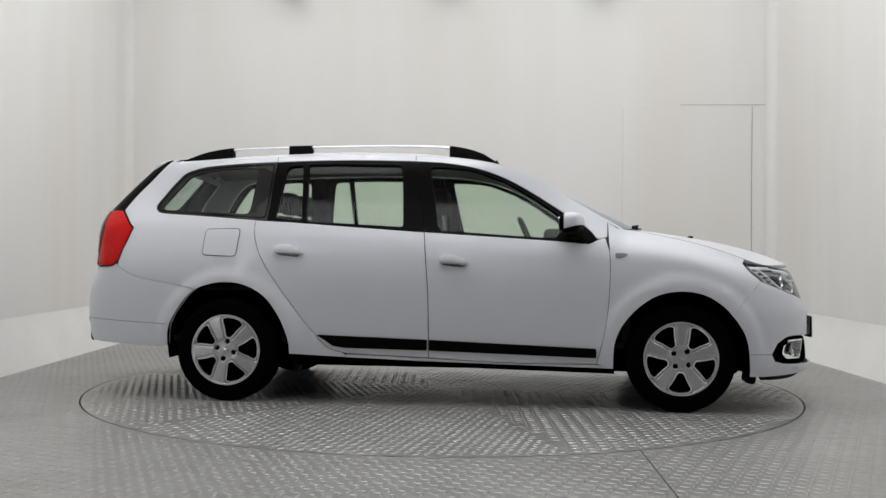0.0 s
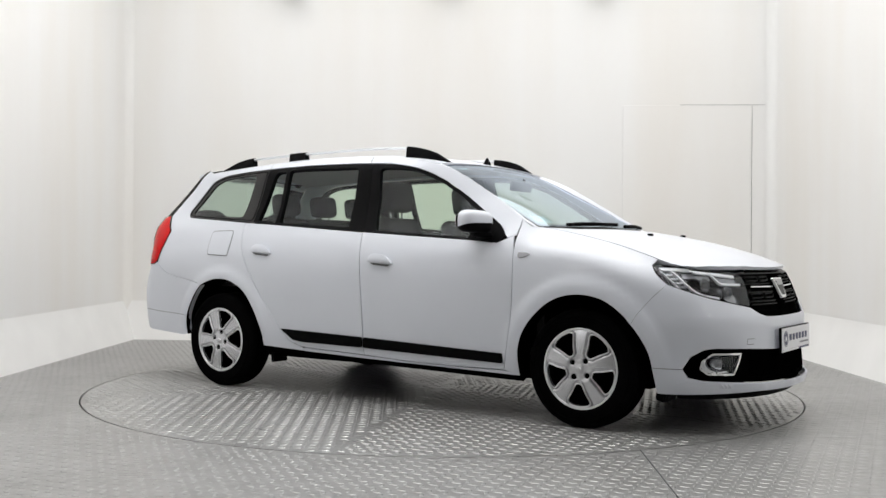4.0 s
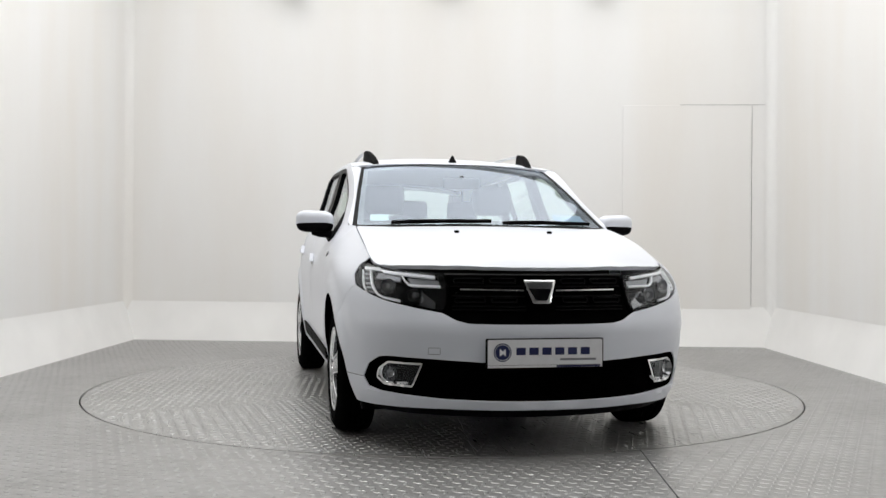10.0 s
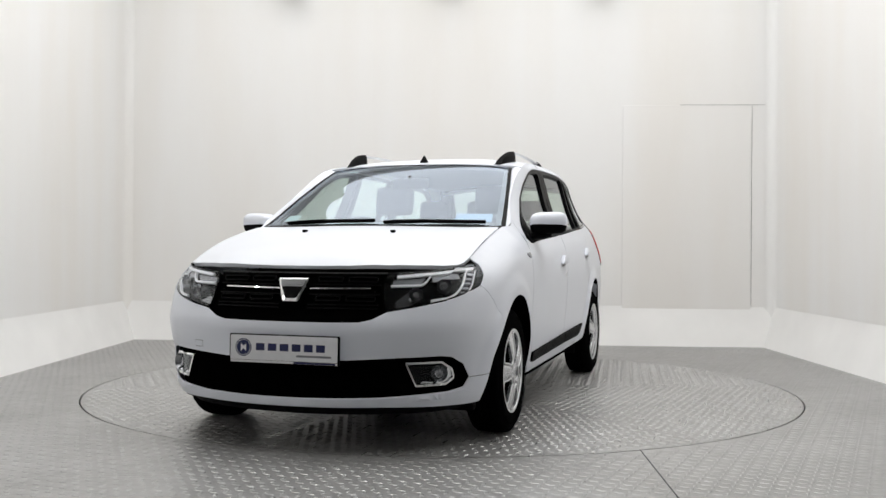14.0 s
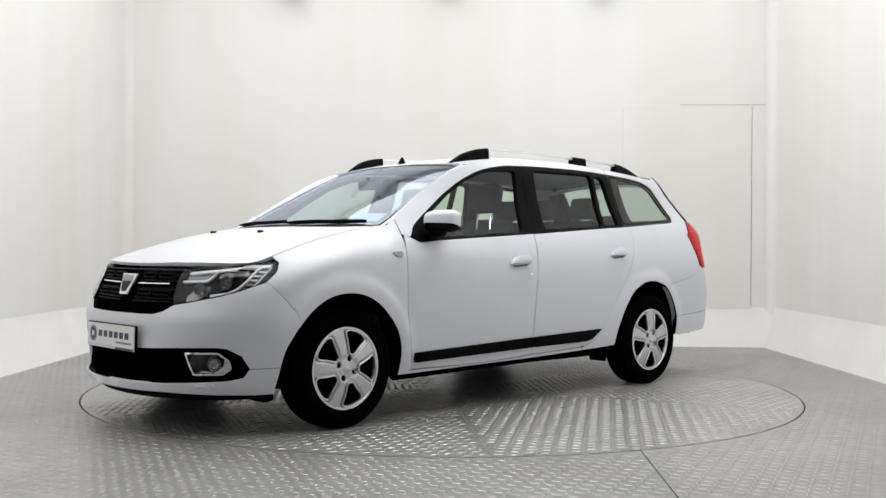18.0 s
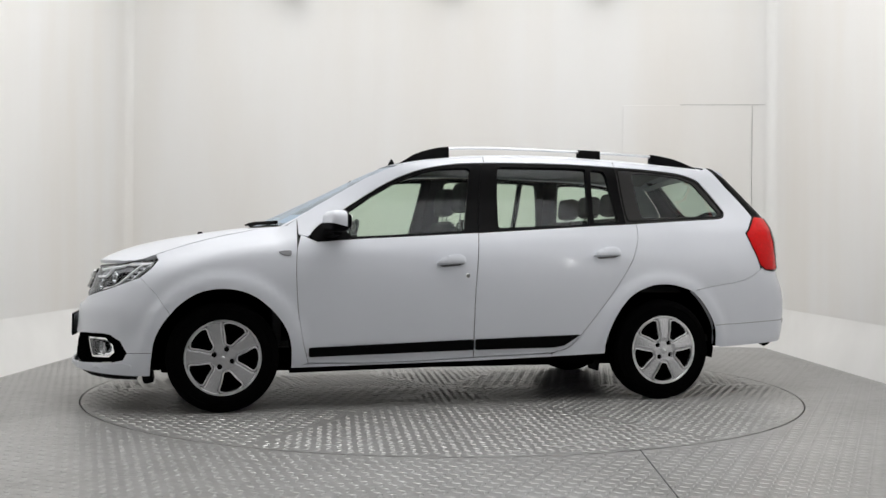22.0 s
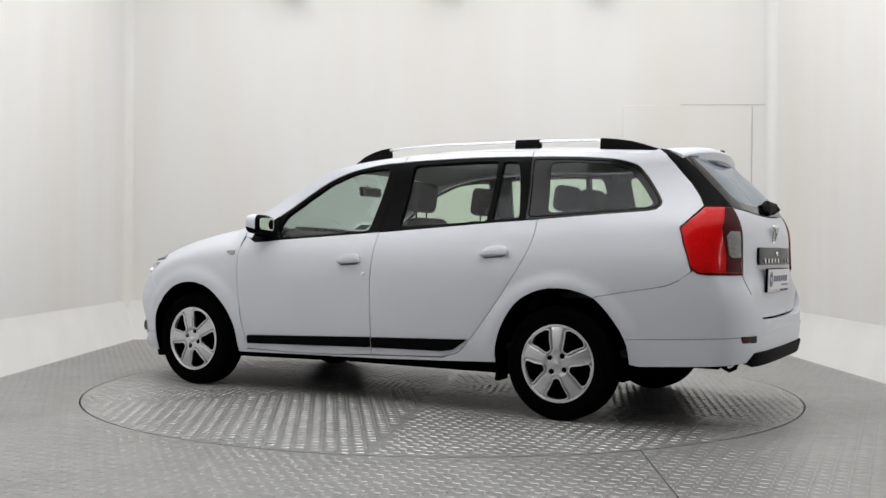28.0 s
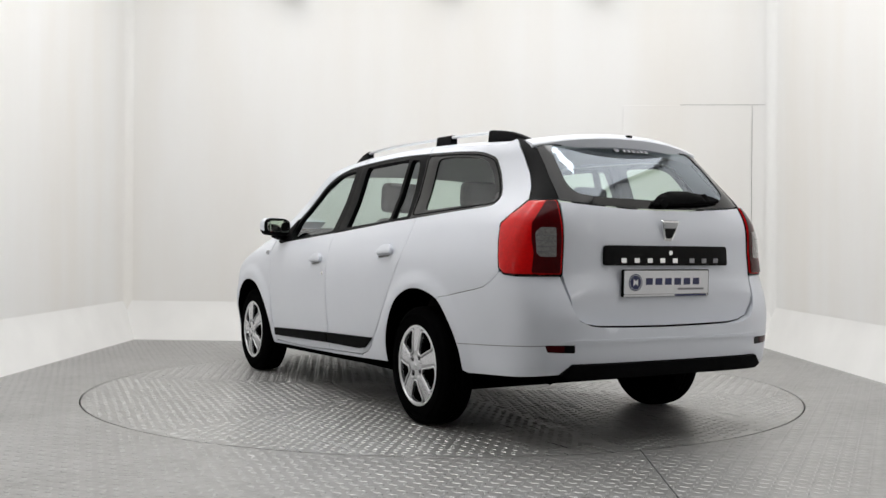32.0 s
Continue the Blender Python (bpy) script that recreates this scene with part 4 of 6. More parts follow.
        ob = link_mesh(name, verts, faces, PLASTIC, rail, "black plastic rail foot")
        ob.data.set_sharp_from_angle(angle=radians(40))
    # inner door cards close the sides
    card = [(-1.75, 0.80), (-1.75, 1.09), (-1.1, 1.06), (-0.16, 0.985), (0.8, 0.935), (0.95, 0.93), (0.88, 0.75), (0.86, 0.3), (-0.72, 0.3), (-0.9, 0.80)]
    skin("door_card", card, m, CABIN, car, outward=out, off=-0.07, thick=0.01, step=0.08, label="charcoal inner trim panel")


def thing_part(name, parent):
    ob = new(name)
    ob.parent = parent
    return ob


for s in (1, -1):
    build_side(s)

# bonnet, roof, windscreen
def nose_x(y, z):
    return float(NOSE(np.array([on_end(1, y, z)[0]]), np.array([z]))[0, 0])


hood_half = [(1.185, 0.0), (1.178, 0.3), (1.14, 0.52), (1.08, 0.65), (1.045, 0.69)] + [(x, float(hood_y(x)) - 0.001) for x in (1.1, 1.25, 1.4, 1.55, 1.68, 1.745)] + [(nose_x(y, z) - 0.004, y) for y, z in ((0.69, 0.834), (0.645, 0.823), (0.54, 0.811), (0.43, 0.803), (0.25, 0.803), (0.12, 0.803), (0.0, 0.803))]
up = lambda p: np.stack([0 * p[:, 0], 0 * p[:, 0], 1 + 0 * p[:, 0]], axis=1)
bonnet = skin("bonnet", hood_half + [(x, -y) for x, y in hood_half[::-1] if y > 0], lambda a, b: hood_map(a, b), PAINT, car, outward=up, step=0.04, thick=0.02)
for y in (-0.243, 0.243):
    z = float(hood_map(np.array([1.44]), np.array([y]))[0, 2])
    part("washer_nozzle", box(0.03, 0.022, 0.016, pose(1.44, y, z + 0.004), 0.006, 2), PLASTIC, bonnet, "small black washer nozzle", True)
roof = skin("roof", [(-1.84, -1), (0.275, -1), (0.298, -0.5), (0.304, 0), (0.298, 0.5), (0.275, 1), (-1.84, 1)], roof_map, PAINT, car, outward=up, step=0.06, thick=0.015)
part("aerial_base", lathe([(0.028, 0), (0.024, 0.01), (0.008, 0.04), (0.001, 0.048)], 20, pose(0.222, 0, float(roof_mid(0.222)) - 0.003, 90)), PLASTIC, roof, "black cone aerial foot", True)
skin("windscreen_border", [(-1, 0), (1, 0), (1, 1), (-1, 1)], screen_map, FRIT, car, holes=[fillet([(-0.93, 0.07), (0.93, 0.07), (0.93, 0.992), (-0.93, 0.992)], 0.03)], outward=lambda p: up(p) + np.array([1.0, 0, 0]), step=0.07, thick=0.004, gap=0, off=-0.003, label="black border of the windscreen")
windscreen = skin("windscreen", [(-0.995, 0.01), (0.995, 0.01), (0.995, 0.998), (-0.995, 0.998)], screen_map, SCREEN, car, outward=lambda p: up(p) + np.array([1.0, 0, 0]), step=0.06, thick=0, gap=0, off=0.002, roll=0, label="clear windscreen")
skin("windscreen_seal", [(-1.003, -0.01), (1.003, -0.01), (1.003, 1.006), (-1.003, 1.006)], screen_map, BLACK_TRIM, car, holes=[fillet([(-0.972, 0.022), (0.972, 0.022), (0.972, 0.992), (-0.972, 0.992)], 0.03)], outward=lambda p: up(p) + np.array([1.0, 0, 0]), step=0.06, thick=0.008, gap=0, off=0.004, roll=0.002, label="black rubber windscreen seal")
cowl = [(-1.0, -0.03), (1.0, -0.03), (1.0, 0.02), (-1.0, 0.02)]
skin("cowl", cowl, screen_map, PLASTIC, car, outward=up, step=0.06, thick=0.02, gap=0, off=-0.012, label="black scuttle panel")
# A pillar infill between glass edge and side frame
for s in (1, -1):
    verts, faces = [], []
    for k in range(21):
        v = k / 20
        a = screen_map(np.array([s * 1.0]), np.array([v]))[0]
        x, z = np.interp(v, np.linspace(0, 1, 8), [p[0] for p in A_EDGE]), np.interp(v, np.linspace(0, 1, 8), [p[1] for p in A_EDGE])
        b = np.array([x, s * float(half_width(x, z)), z])
        verts += [a - np.array([0, 0, 0.004]), (a + b) / 2 + np.array([0.006, 0, 0.006]), b - np.array([0, 0, 0.004])]
    for k in range(20):
        for j in range(2):
            f = (3 * k + j, 3 * k + 3 + j, 3 * k + 4 + j, 3 * k + 1 + j)
            faces.append(f if s < 0 else f[::-1])
    link_mesh("a_pillar", verts, faces, PAINT, car)

# ---- nose ----
N = lambda y, z: on_end(1, y, z)
NS = lambda x, z: on_side(1, x, z)
T = lambda y, z: on_end(-1, y, z)
TS = lambda x, z: on_side(-1, x, z)
ahead = lambda p: np.stack([0.7 + 0 * p[:, 0], p[:, 1] * 0.6, 0.05 + 0 * p[:, 0]], axis=1)
astern = lambda p: np.stack([-0.7 + 0 * p[:, 0], p[:, 1] * 0.6, 0.05 + 0 * p[:, 0]], axis=1)

HEAD = [NS(1.664, 0.83), NS(1.70, 0.79), NS(1.757, 0.742), N(0.735, 0.704), N(0.672, 0.677), N(0.55, 0.648), N(0.444, 0.629), N(0.425, 0.66), N(0.41, 0.755), N(0.427, 0.797), N(0.54, 0.806), N(0.645, 0.818), N(0.706, 0.833), NS(1.70, 0.841), NS(1.672, 0.84)]
GRILLE = [(0, 0.804), N(0.2, 0.804), N(0.424, 0.806), N(0.406, 0.755), N(0.42, 0.66), N(0.44, 0.628), N(0.385, 0.597), N(0.33, 0.584), N(0.2, 0.581), (0, 0.58)]
INTAKE = [(0, 0.411), N(0.283, 0.413), N(0.49, 0.424), N(0.66, 0.43), N(0.70, 0.425), N(0.74, 0.39), N(0.757, 0.33), N(0.738, 0.288), N(0.69, 0.272), N(0.43, 0.254), N(0.2, 0.249), (0, 0.248)]
arch_front = [p for p in fa if p[0] > 1.603]
bumper_half = [(0, 0.577), N(0.2, 0.578), N(0.33, 0.581), N(0.385, 0.594), N(0.444, 0.626), N(0.55, 0.645), N(0.672, 0.674), N(0.735, 0.701), *[NS(*q) for q in SEAM_F]] + [NS(x, z) for x, z in arch_front] + [NS(1.78, 0.20), N(0.62, 0.203), N(0.43, 0.208), N(0.2, 0.206), (0, 0.206)]
intake_loop = both(INTAKE)
front_bumper = skin("front_bumper", both(bumper_half), NOSE, PAINT, car, holes=[intake_loop], outward=ahead, step=0.03, thick=0.006, gap=0.001)
skin("intake_mesh", inset(intake_loop, -0.004), NOSE, UNDER, front_bumper, outward=ahead, off=-0.034, thick=0, gap=0, roll=0, label="black lower intake panel")
for k in range(9):
    z = 0.262 + 0.0165 * k
    w = 0.46 if 0.27 < z < 0.40 else 0.3
    strip = both([(0, z), N(w / 2, z + 0.001), N(w, z + 0.003), N(w, z + 0.008), N(w / 2, z + 0.006), (0, z + 0.005)])
    skin("intake_slat", strip, NOSE, UNDER, front_bumper, outward=ahead, off=-0.022, thick=0.012, gap=0, step=0.05, roll=0, label="thin black intake slat")
lip = both([(0, 0.245), N(0.2, 0.246), N(0.43, 0.25), N(0.69, 0.267), N(0.735, 0.275), NS(1.80, 0.262), NS(1.80, 0.245), N(0.72, 0.245), N(0.62, 0.236), N(0.43, 0.222), (0, 0.218)])
skin("bumper_lip", lip, NOSE, PAINT, front_bumper, outward=ahead, off=0.011, thick=0.02, gap=0, step=0.03, roll=0.02)
spoiler = both([(0, 0.205), N(0.43, 0.207), N(0.62, 0.203), NS(1.78, 0.2), NS(1.78, 0.165), N(0.6, 0.158), (0, 0.155)])
skin("chin_spoiler", spoiler, NOSE, PLASTIC, front_bumper, outward=ahead, off=-0.015, thick=0.03, gap=0, label="black plastic chin spoiler")
for s in (1, -1):
    f = (lambda q: q) if s > 0 else flip
    # seam of the lower bumper and a tow-eye cover on the right
    skin("bumper_seam", f([NS(1.697, 0.334), N(0.757, 0.33), N(0.757, 0.3275), NS(1.697, 0.3315)]), NOSE, SEAL, front_bumper, outward=ahead, off=0.0008, thick=0, gap=0, roll=0, label="thin dark bumper joint")
    fog = new("fog_lamp")
    fog.parent = front_bumper
    ring = fillet([N(0.705, 0.372), N(0.668, 0.407), N(0.527, 0.405), N(0.568, 0.296), N(0.68, 0.300), N(0.71, 0.33)], 0.012)
    skin("fog_surround", f(ring), NOSE, CHROME, fog, holes=[f(inset(ring, 0.009))], outward=ahead, off=0.0, thick=0.03, gap=0, step=0.02, roll=0.01, label="bright chrome fog lamp surround")
    skin("fog_bezel", f(inset(ring, 0.008)), NOSE, GLOSS_BLACK, fog, outward=ahead, off=-0.03, thick=0, gap=0, step=0.03, roll=0, label="black fog lamp bezel")
    wedge = [N(0.704, 0.34), N(0.69, 0.312), N(0.645, 0.306), N(0.655, 0.32), N(0.682, 0.345), N(0.69, 0.38), N(0.70, 0.37)]
    skin("fog_wedge", f(wedge), NOSE, CHROME, fog, outward=ahead, off=-0.012, thick=0.012, gap=0, step=0.02, roll=0.003, label="chrome wedge beside the fog lamp")
    skin("fog_streak", f([N(0.60, 0.318), N(0.64, 0.313), N(0.635, 0.307), N(0.59, 0.309)]), NOSE, CHROME, fog, outward=ahead, off=-0.02, thick=0.008, gap=0, step=0.02, roll=0, label="chrome sliver below the fog lamp")
    c = NOSE(np.array([s * N(0.655, 0.356)[0]]), np.array([0.356]))[0]
    aim = Matrix.Translation(c) @ pose(0, 0, 0, 0, 0, 90 + s * 28 - 180)
    part("fog_reflector", lathe([(0.038, 0.004), (0.03, -0.012), (0.014, -0.026), (0.001, -0.028)], 24, aim, cap=False), DARK_CHROME, fog, "round reflector bowl", True)
    skin("fog_lens", f(inset(ring, 0.01)), NOSE, LENS, fog, outward=ahead, off=-0.006, thick=0, gap=0, step=0.03, roll=0, label="clear fog lamp lens")
cov = fillet([N(0.455, 0.475), N(0.455, 0.445), N(0.505, 0.445), N(0.505, 0.475)], 0.006)
skin("tow_eye_joint", flip(cov), NOSE, SEAL, front_bumper, outward=ahead, off=0.0006, thick=0, gap=0, roll=0, step=0.02, label="thin joint round the tow eye cover")
skin("tow_eye_cover", flip(inset(cov, 0.002)), NOSE, PAINT, front_bumper, outward=ahead, off=0.0016, thick=0.001, gap=0, roll=0, step=0.02)

# grille
grille = skin("grille", both(GRILLE), NOSE, UNDER, car, outward=ahead, off=-0.022, thick=0.02, gap=0, step=0.04, label="gloss black radiator grille with a chrome line")
for s in (1, -1):
    f = (lambda q: q) if s > 0 else flip
    for z0, z1, spans in ((0.757, 0.783, ((0.10, 0.225), (0.245, 0.385))), (0.672, 0.698, ((0.10, 0.225), (0.245, 0.385))), (0.716, 0.72, ((0.10, 0.38),))):
        for y0, y1 in spans:
            rect = fillet([N(y0 + 0.004, z0), N(y1, z0), N(y1, z1), N(y0 + 0.004, z1)], 0.01)
            skin("grille_block", f(rect), NOSE, BLACK_TRIM, grille, holes=[f(inset(rect, 0.006))], outward=ahead, off=-0.006, thick=0.014, gap=0, step=0.02, roll=0.004, label="black framed grille cell")
    rim = [N(0.075, 0.728), N(0.36, 0.732), N(0.36, 0.726), N(0.075, 0.722)]
    skin("grille_chrome_line", f(rim), NOSE, CHROME, grille, outward=ahead, off=-0.004, thick=0.012, gap=0, step=0.03, roll=0.002, label="thin chrome grille line")
    for z in (0.748, 0.706, 0.66, 0.645):
        bar = [N(0.07, z), N(0.40, z + 0.003), N(0.40, z - 0.003), N(0.07, z - 0.006)]
        skin("grille_bar", f(bar), NOSE, BLACK_TRIM, grille, outward=ahead, off=-0.012, thick=0.01, gap=0, step=0.04, roll=0.002)
hood_trim = both([(0, 0.806), N(0.2, 0.806), N(0.42, 0.808), N(0.42, 0.798), (0, 0.797)])
skin("bonnet_gap", hood_trim, NOSE, SEAL, grille, outward=ahead, off=-0.014, thick=0, gap=0, roll=0, label="dark gap under the bonnet edge")


def badge(name, at, parent, w=0.15, h=0.105):
    """A plain chrome shield."""
    b = new(name)
    b.parent = parent
    b.matrix_local = at
    o = fillet([(-0.5 * w, 0.5 * h), (0.5 * w, 0.5 * h), (0.26 * w, -0.5 * h), (-0.26 * w, -0.5 * h)], 0.012)
    part("shield_rim", slab(o, 0.016, None, 0.0075), CHROME, b, "chrome shield badge", True)
    i = fillet([(-0.36 * w, 0.18 * h), (0.36 * w, 0.18 * h), (0.17 * w, -0.36 * h), (-0.17 * w, -0.36 * h)], 0.008)
    part("shield_hollow", slab(i, 0.0166), GLOSS_BLACK, b, "dark hollow of the badge")
    i = fillet([(-0.40 * w, 0.41 * h), (0.40 * w, 0.41 * h), (0.35 * w, 0.12 * h), (-0.35 * w, 0.12 * h)], 0.005)
    part("shield_field", slab(i, 0.0178, None, 0.0015), DARK_CHROME, b, "mirror field of the badge, its colour darkened for dim reflections")
    part("shield_bar", slab(fillet([(-0.30 * w, 0.32 * h), (0.30 * w, 0.32 * h), (0.28 * w, 0.2 * h), (-0.28 * w, 0.2 * h)], 0.003), 0.0184), DARK_CHROME, b, "plain bar on the badge")
    return b


badge("front_badge", pose(2.066, -0.003, 0.712, 0, -22, 0), grille, 0.155, 0.115)


def plate(name, at, parent):
    """A dealer's plate: white, with a blue disc and plain bars for its lettering, in a dark frame."""
    p = new(name)
    p.parent = parent
    p.matrix_local = at
    part("plate_frame", slab(fillet([(-0.267, -0.068), (0.267, -0.068), (0.267, 0.06), (-0.267, 0.06)], 0.008), 0.012, None, 0.003), BLACK_TRIM, p, "black plate holder", True)
    part("plate_face", slab(fillet([(-0.26, -0.055), (0.26, -0.055), (0.26, 0.055), (-0.26, 0.055)], 0.006), 0.015), PLATE_WHITE, p, "white dealer plate")
    part("plate_disc", lathe([(0.001, 0), (0.04, 0), (0.04, 0.001), (0.001, 0.001)], 32, pose(0.0154, -0.195, 0, 0, 0, -90)), NAVY, p, "dark blue disc")
    part("disc_ring", lathe([(0.033, 0), (0.0352, 0), (0.0352, 0.0005), (0.033, 0.0005)], 32, pose(0.0166, -0.195, 0, 0, 0, -90), True), PLATE_WHITE, p, "white ring")
    part("disc_mark", slab([(-0.013, -0.017), (0.002, -0.006), (0.014, -0.017), (0.014, 0.017), (0.002, 0.006), (-0.013, 0.017)], 0.0006, pose(0.0166, -0.195, 0)), PLATE_WHITE, p, "plain white mark")
    for k in range(6):
        part("letter_bar", box(0.0006, 0.042, 0.032, pose(0.0156, -0.112 + 0.0585 * k, 0.004), 0.0002, 1), NAVY, p, "navy letter as a plain bar")
    part("small_print_bar", box(0.0006, 0.165, 0.009, pose(0.0156, 0.148, -0.032)), GREY_PRINT, p, "grey small print as a plain bar")
    part("foot_strip", box(0.0006, 0.52, 0.01, pose(0.0122, 0, -0.0615)), PLATE_WHITE, p, "pale strip on the plate holder")
    part("foot_strip_blue", box(0.0006, 0.2, 0.009, pose(0.0128, 0.15, -0.0615)), NAVY, p, "blue strip on the plate holder")
    return p


plate("front_plate", pose(2.148, -0.004, 0.459, 0, -1, 0), front_bumper)

# headlamps
for s in (1, -1):
    f = (lambda q: q) if s > 0 else flip
    lamp = new("headlamp")
    lamp.parent = car
    skin("lamp_housing", f(HEAD), NOSE, GLOSS_BLACK, lamp, outward=ahead, off=-0.055, thick=0, gap=0, step=0.03, roll=0, label="dark lamp housing")
    rim = fillet(HEAD, 0.012)
    skin("lamp_rim", f(rim), NOSE, GLOSS_BLACK, lamp, holes=[f(inset(rim, 0.004))], outward=ahead, off=-0.002, thick=0.06, gap=0.001, step=0.03, roll=0.002, label="dark rim of the headlamp")
    # light guides: along the top, down the outer end and back below, a hook inside, and the outer edge
    guides = (
        ([(1.045, 0.823), (0.94, 0.819), (0.80, 0.805), (0.63, 0.792), (0.52, 0.783)], 0.012),
        ([(0.992, 0.818), (0.975, 0.785), (0.955, 0.752), (0.93, 0.728), (0.90, 0.707), (0.85, 0.689), (0.735, 0.677)], 0.011),
        ([(0.721, 0.79), (0.70, 0.764), (0.68, 0.751), (0.66, 0.746), (0.49, 0.742)], 0.009),
        ([(1.064, 0.815), (1.05, 0.78), (1.032, 0.75), (0.982, 0.702)], 0.006))
    for line, w in guides:
        skin("light_guide", f(ribbon(line, w)), NOSE, LAMP_WHITE, lamp, outward=ahead, off=-0.008, thick=0.014, gap=0, step=0.02, roll=0.004, label="white light guide")
    for k in range(5):
        z = 0.802 - 0.021 * k
        uo, ui = 1.056 - 0.77 * (0.805 - z) - 0.002, 0.998 - 0.75 * (0.805 - z) + 0.004
        skin("indicator_fin", f([(uo, z), (ui, z + 0.001), (ui, z - 0.008), (uo, z - 0.009)]), NOSE, LAMP_PALE, lamp, outward=ahead, off=-0.014, thick=0.012, gap=0, step=0.02, roll=0, label="pale indicator fin")
    for poly in ([(0.50, 0.775), (0.69, 0.786), (0.668, 0.756), (0.497, 0.751)], [(0.735, 0.791), (0.93, 0.806), (0.95, 0.785), (0.74, 0.768)]):
        skin("lamp_upper_panel", f(poly), NOSE, LAMP_PALE, lamp, outward=ahead, off=-0.026, thick=0.012, gap=0, step=0.02, roll=0, label="pale silver upper panel")
    skin("lamp_low_panel", f([(0.60, 0.73), (0.69, 0.73), (0.68, 0.69), (0.60, 0.662), (0.53, 0.652), (0.52, 0.68)]), NOSE, DARK_CHROME, lamp, outward=ahead, off=-0.042, thick=0.012, gap=0, step=0.02, roll=0, label="silver lower panel, its colour darkened for dim reflections")
    for y, z, r in ((0.665, 0.737, 0.034), (0.56, 0.70, 0.032)):
        c = NOSE(np.array([s * N(y, z)[0]]), np.array([z]))[0]
        aim = Matrix.Translation(c + np.array([-0.012, -s * 0.008, 0])) @ pose(0, 0, 0, 0, 0, -90 + s * 22)
        part("lamp_reflector", lathe([(r, 0.002), (0.97 * r, -0.004), (0.75 * r, -0.022), (0.4 * r, -0.034), (0.001, -0.036)], 28, aim, cap=False), REFLECTOR, lamp, "silver reflector bowl", True)
        part("lamp_bulb_shield", lathe([(0.001, 0.002), (0.011, 0.0), (0.013, -0.006), (0.012, -0.03)], 16, aim), LAMP_GREY, lamp, "bulb shield", True)
    skin("lamp_lens", f(inset(rim, 0.004)), NOSE, LENS, lamp, outward=ahead, off=-0.003, thick=0, gap=0, step=0.025, roll=0, label="clear headlamp lens")

# ---- tail ----
LAMP = [TS(*q) for q in LAMP_EDGE] + [T(0.585, 0.789), T(0.575, 0.95), T(0.566, 1.132), TS(-2.042, 1.132)]
arch_back = [p for p in ra if p[0] < -1.522]
rb_half = [(0, 0.546), T(0.2, 0.548), T(0.40, 0.553), T(0.47, 0.563), T(0.528, 0.585), T(0.56, 0.64), T(0.578, 0.72), T(0.591, 0.785), TS(-2.09, 0.785), TS(-2.04, 0.798), *[TS(*q) for q in SEAM_R]] + [TS(x, z) for x, z in arch_back[::-1]] + [TS(-1.745, 0.308), TS(-2.05, 0.325), T(0.62, 0.345), T(0.565, 0.392), T(0.2, 0.392), (0, 0.391)]
rear_bumper = skin("rear_bumper", both(rb_half), TAIL, PAINT, car, outward=astern, step=0.03, thick=0.045, gap=0.0015)
step_poly = both([(0, 0.500), T(0.3, 0.501), T(0.56, 0.502), T(0.62, 0.49), T(0.60, 0.482), T(0.3, 0.486), (0, 0.486)])
skin("bumper_crease", step_poly, TAIL, PAINT, rear_bumper, outward=astern, off=0.008, thick=0.01, gap=0, roll=0.006)
diff = both([(0, 0.389), T(0.565, 0.39), T(0.615, 0.345), T(0.58, 0.325), (0, 0.325)])
skin("rear_diffuser", diff, TAIL, PLASTIC, rear_bumper, outward=astern, off=0.012, thick=0.05, gap=0, label="black plastic lower bumper strip")
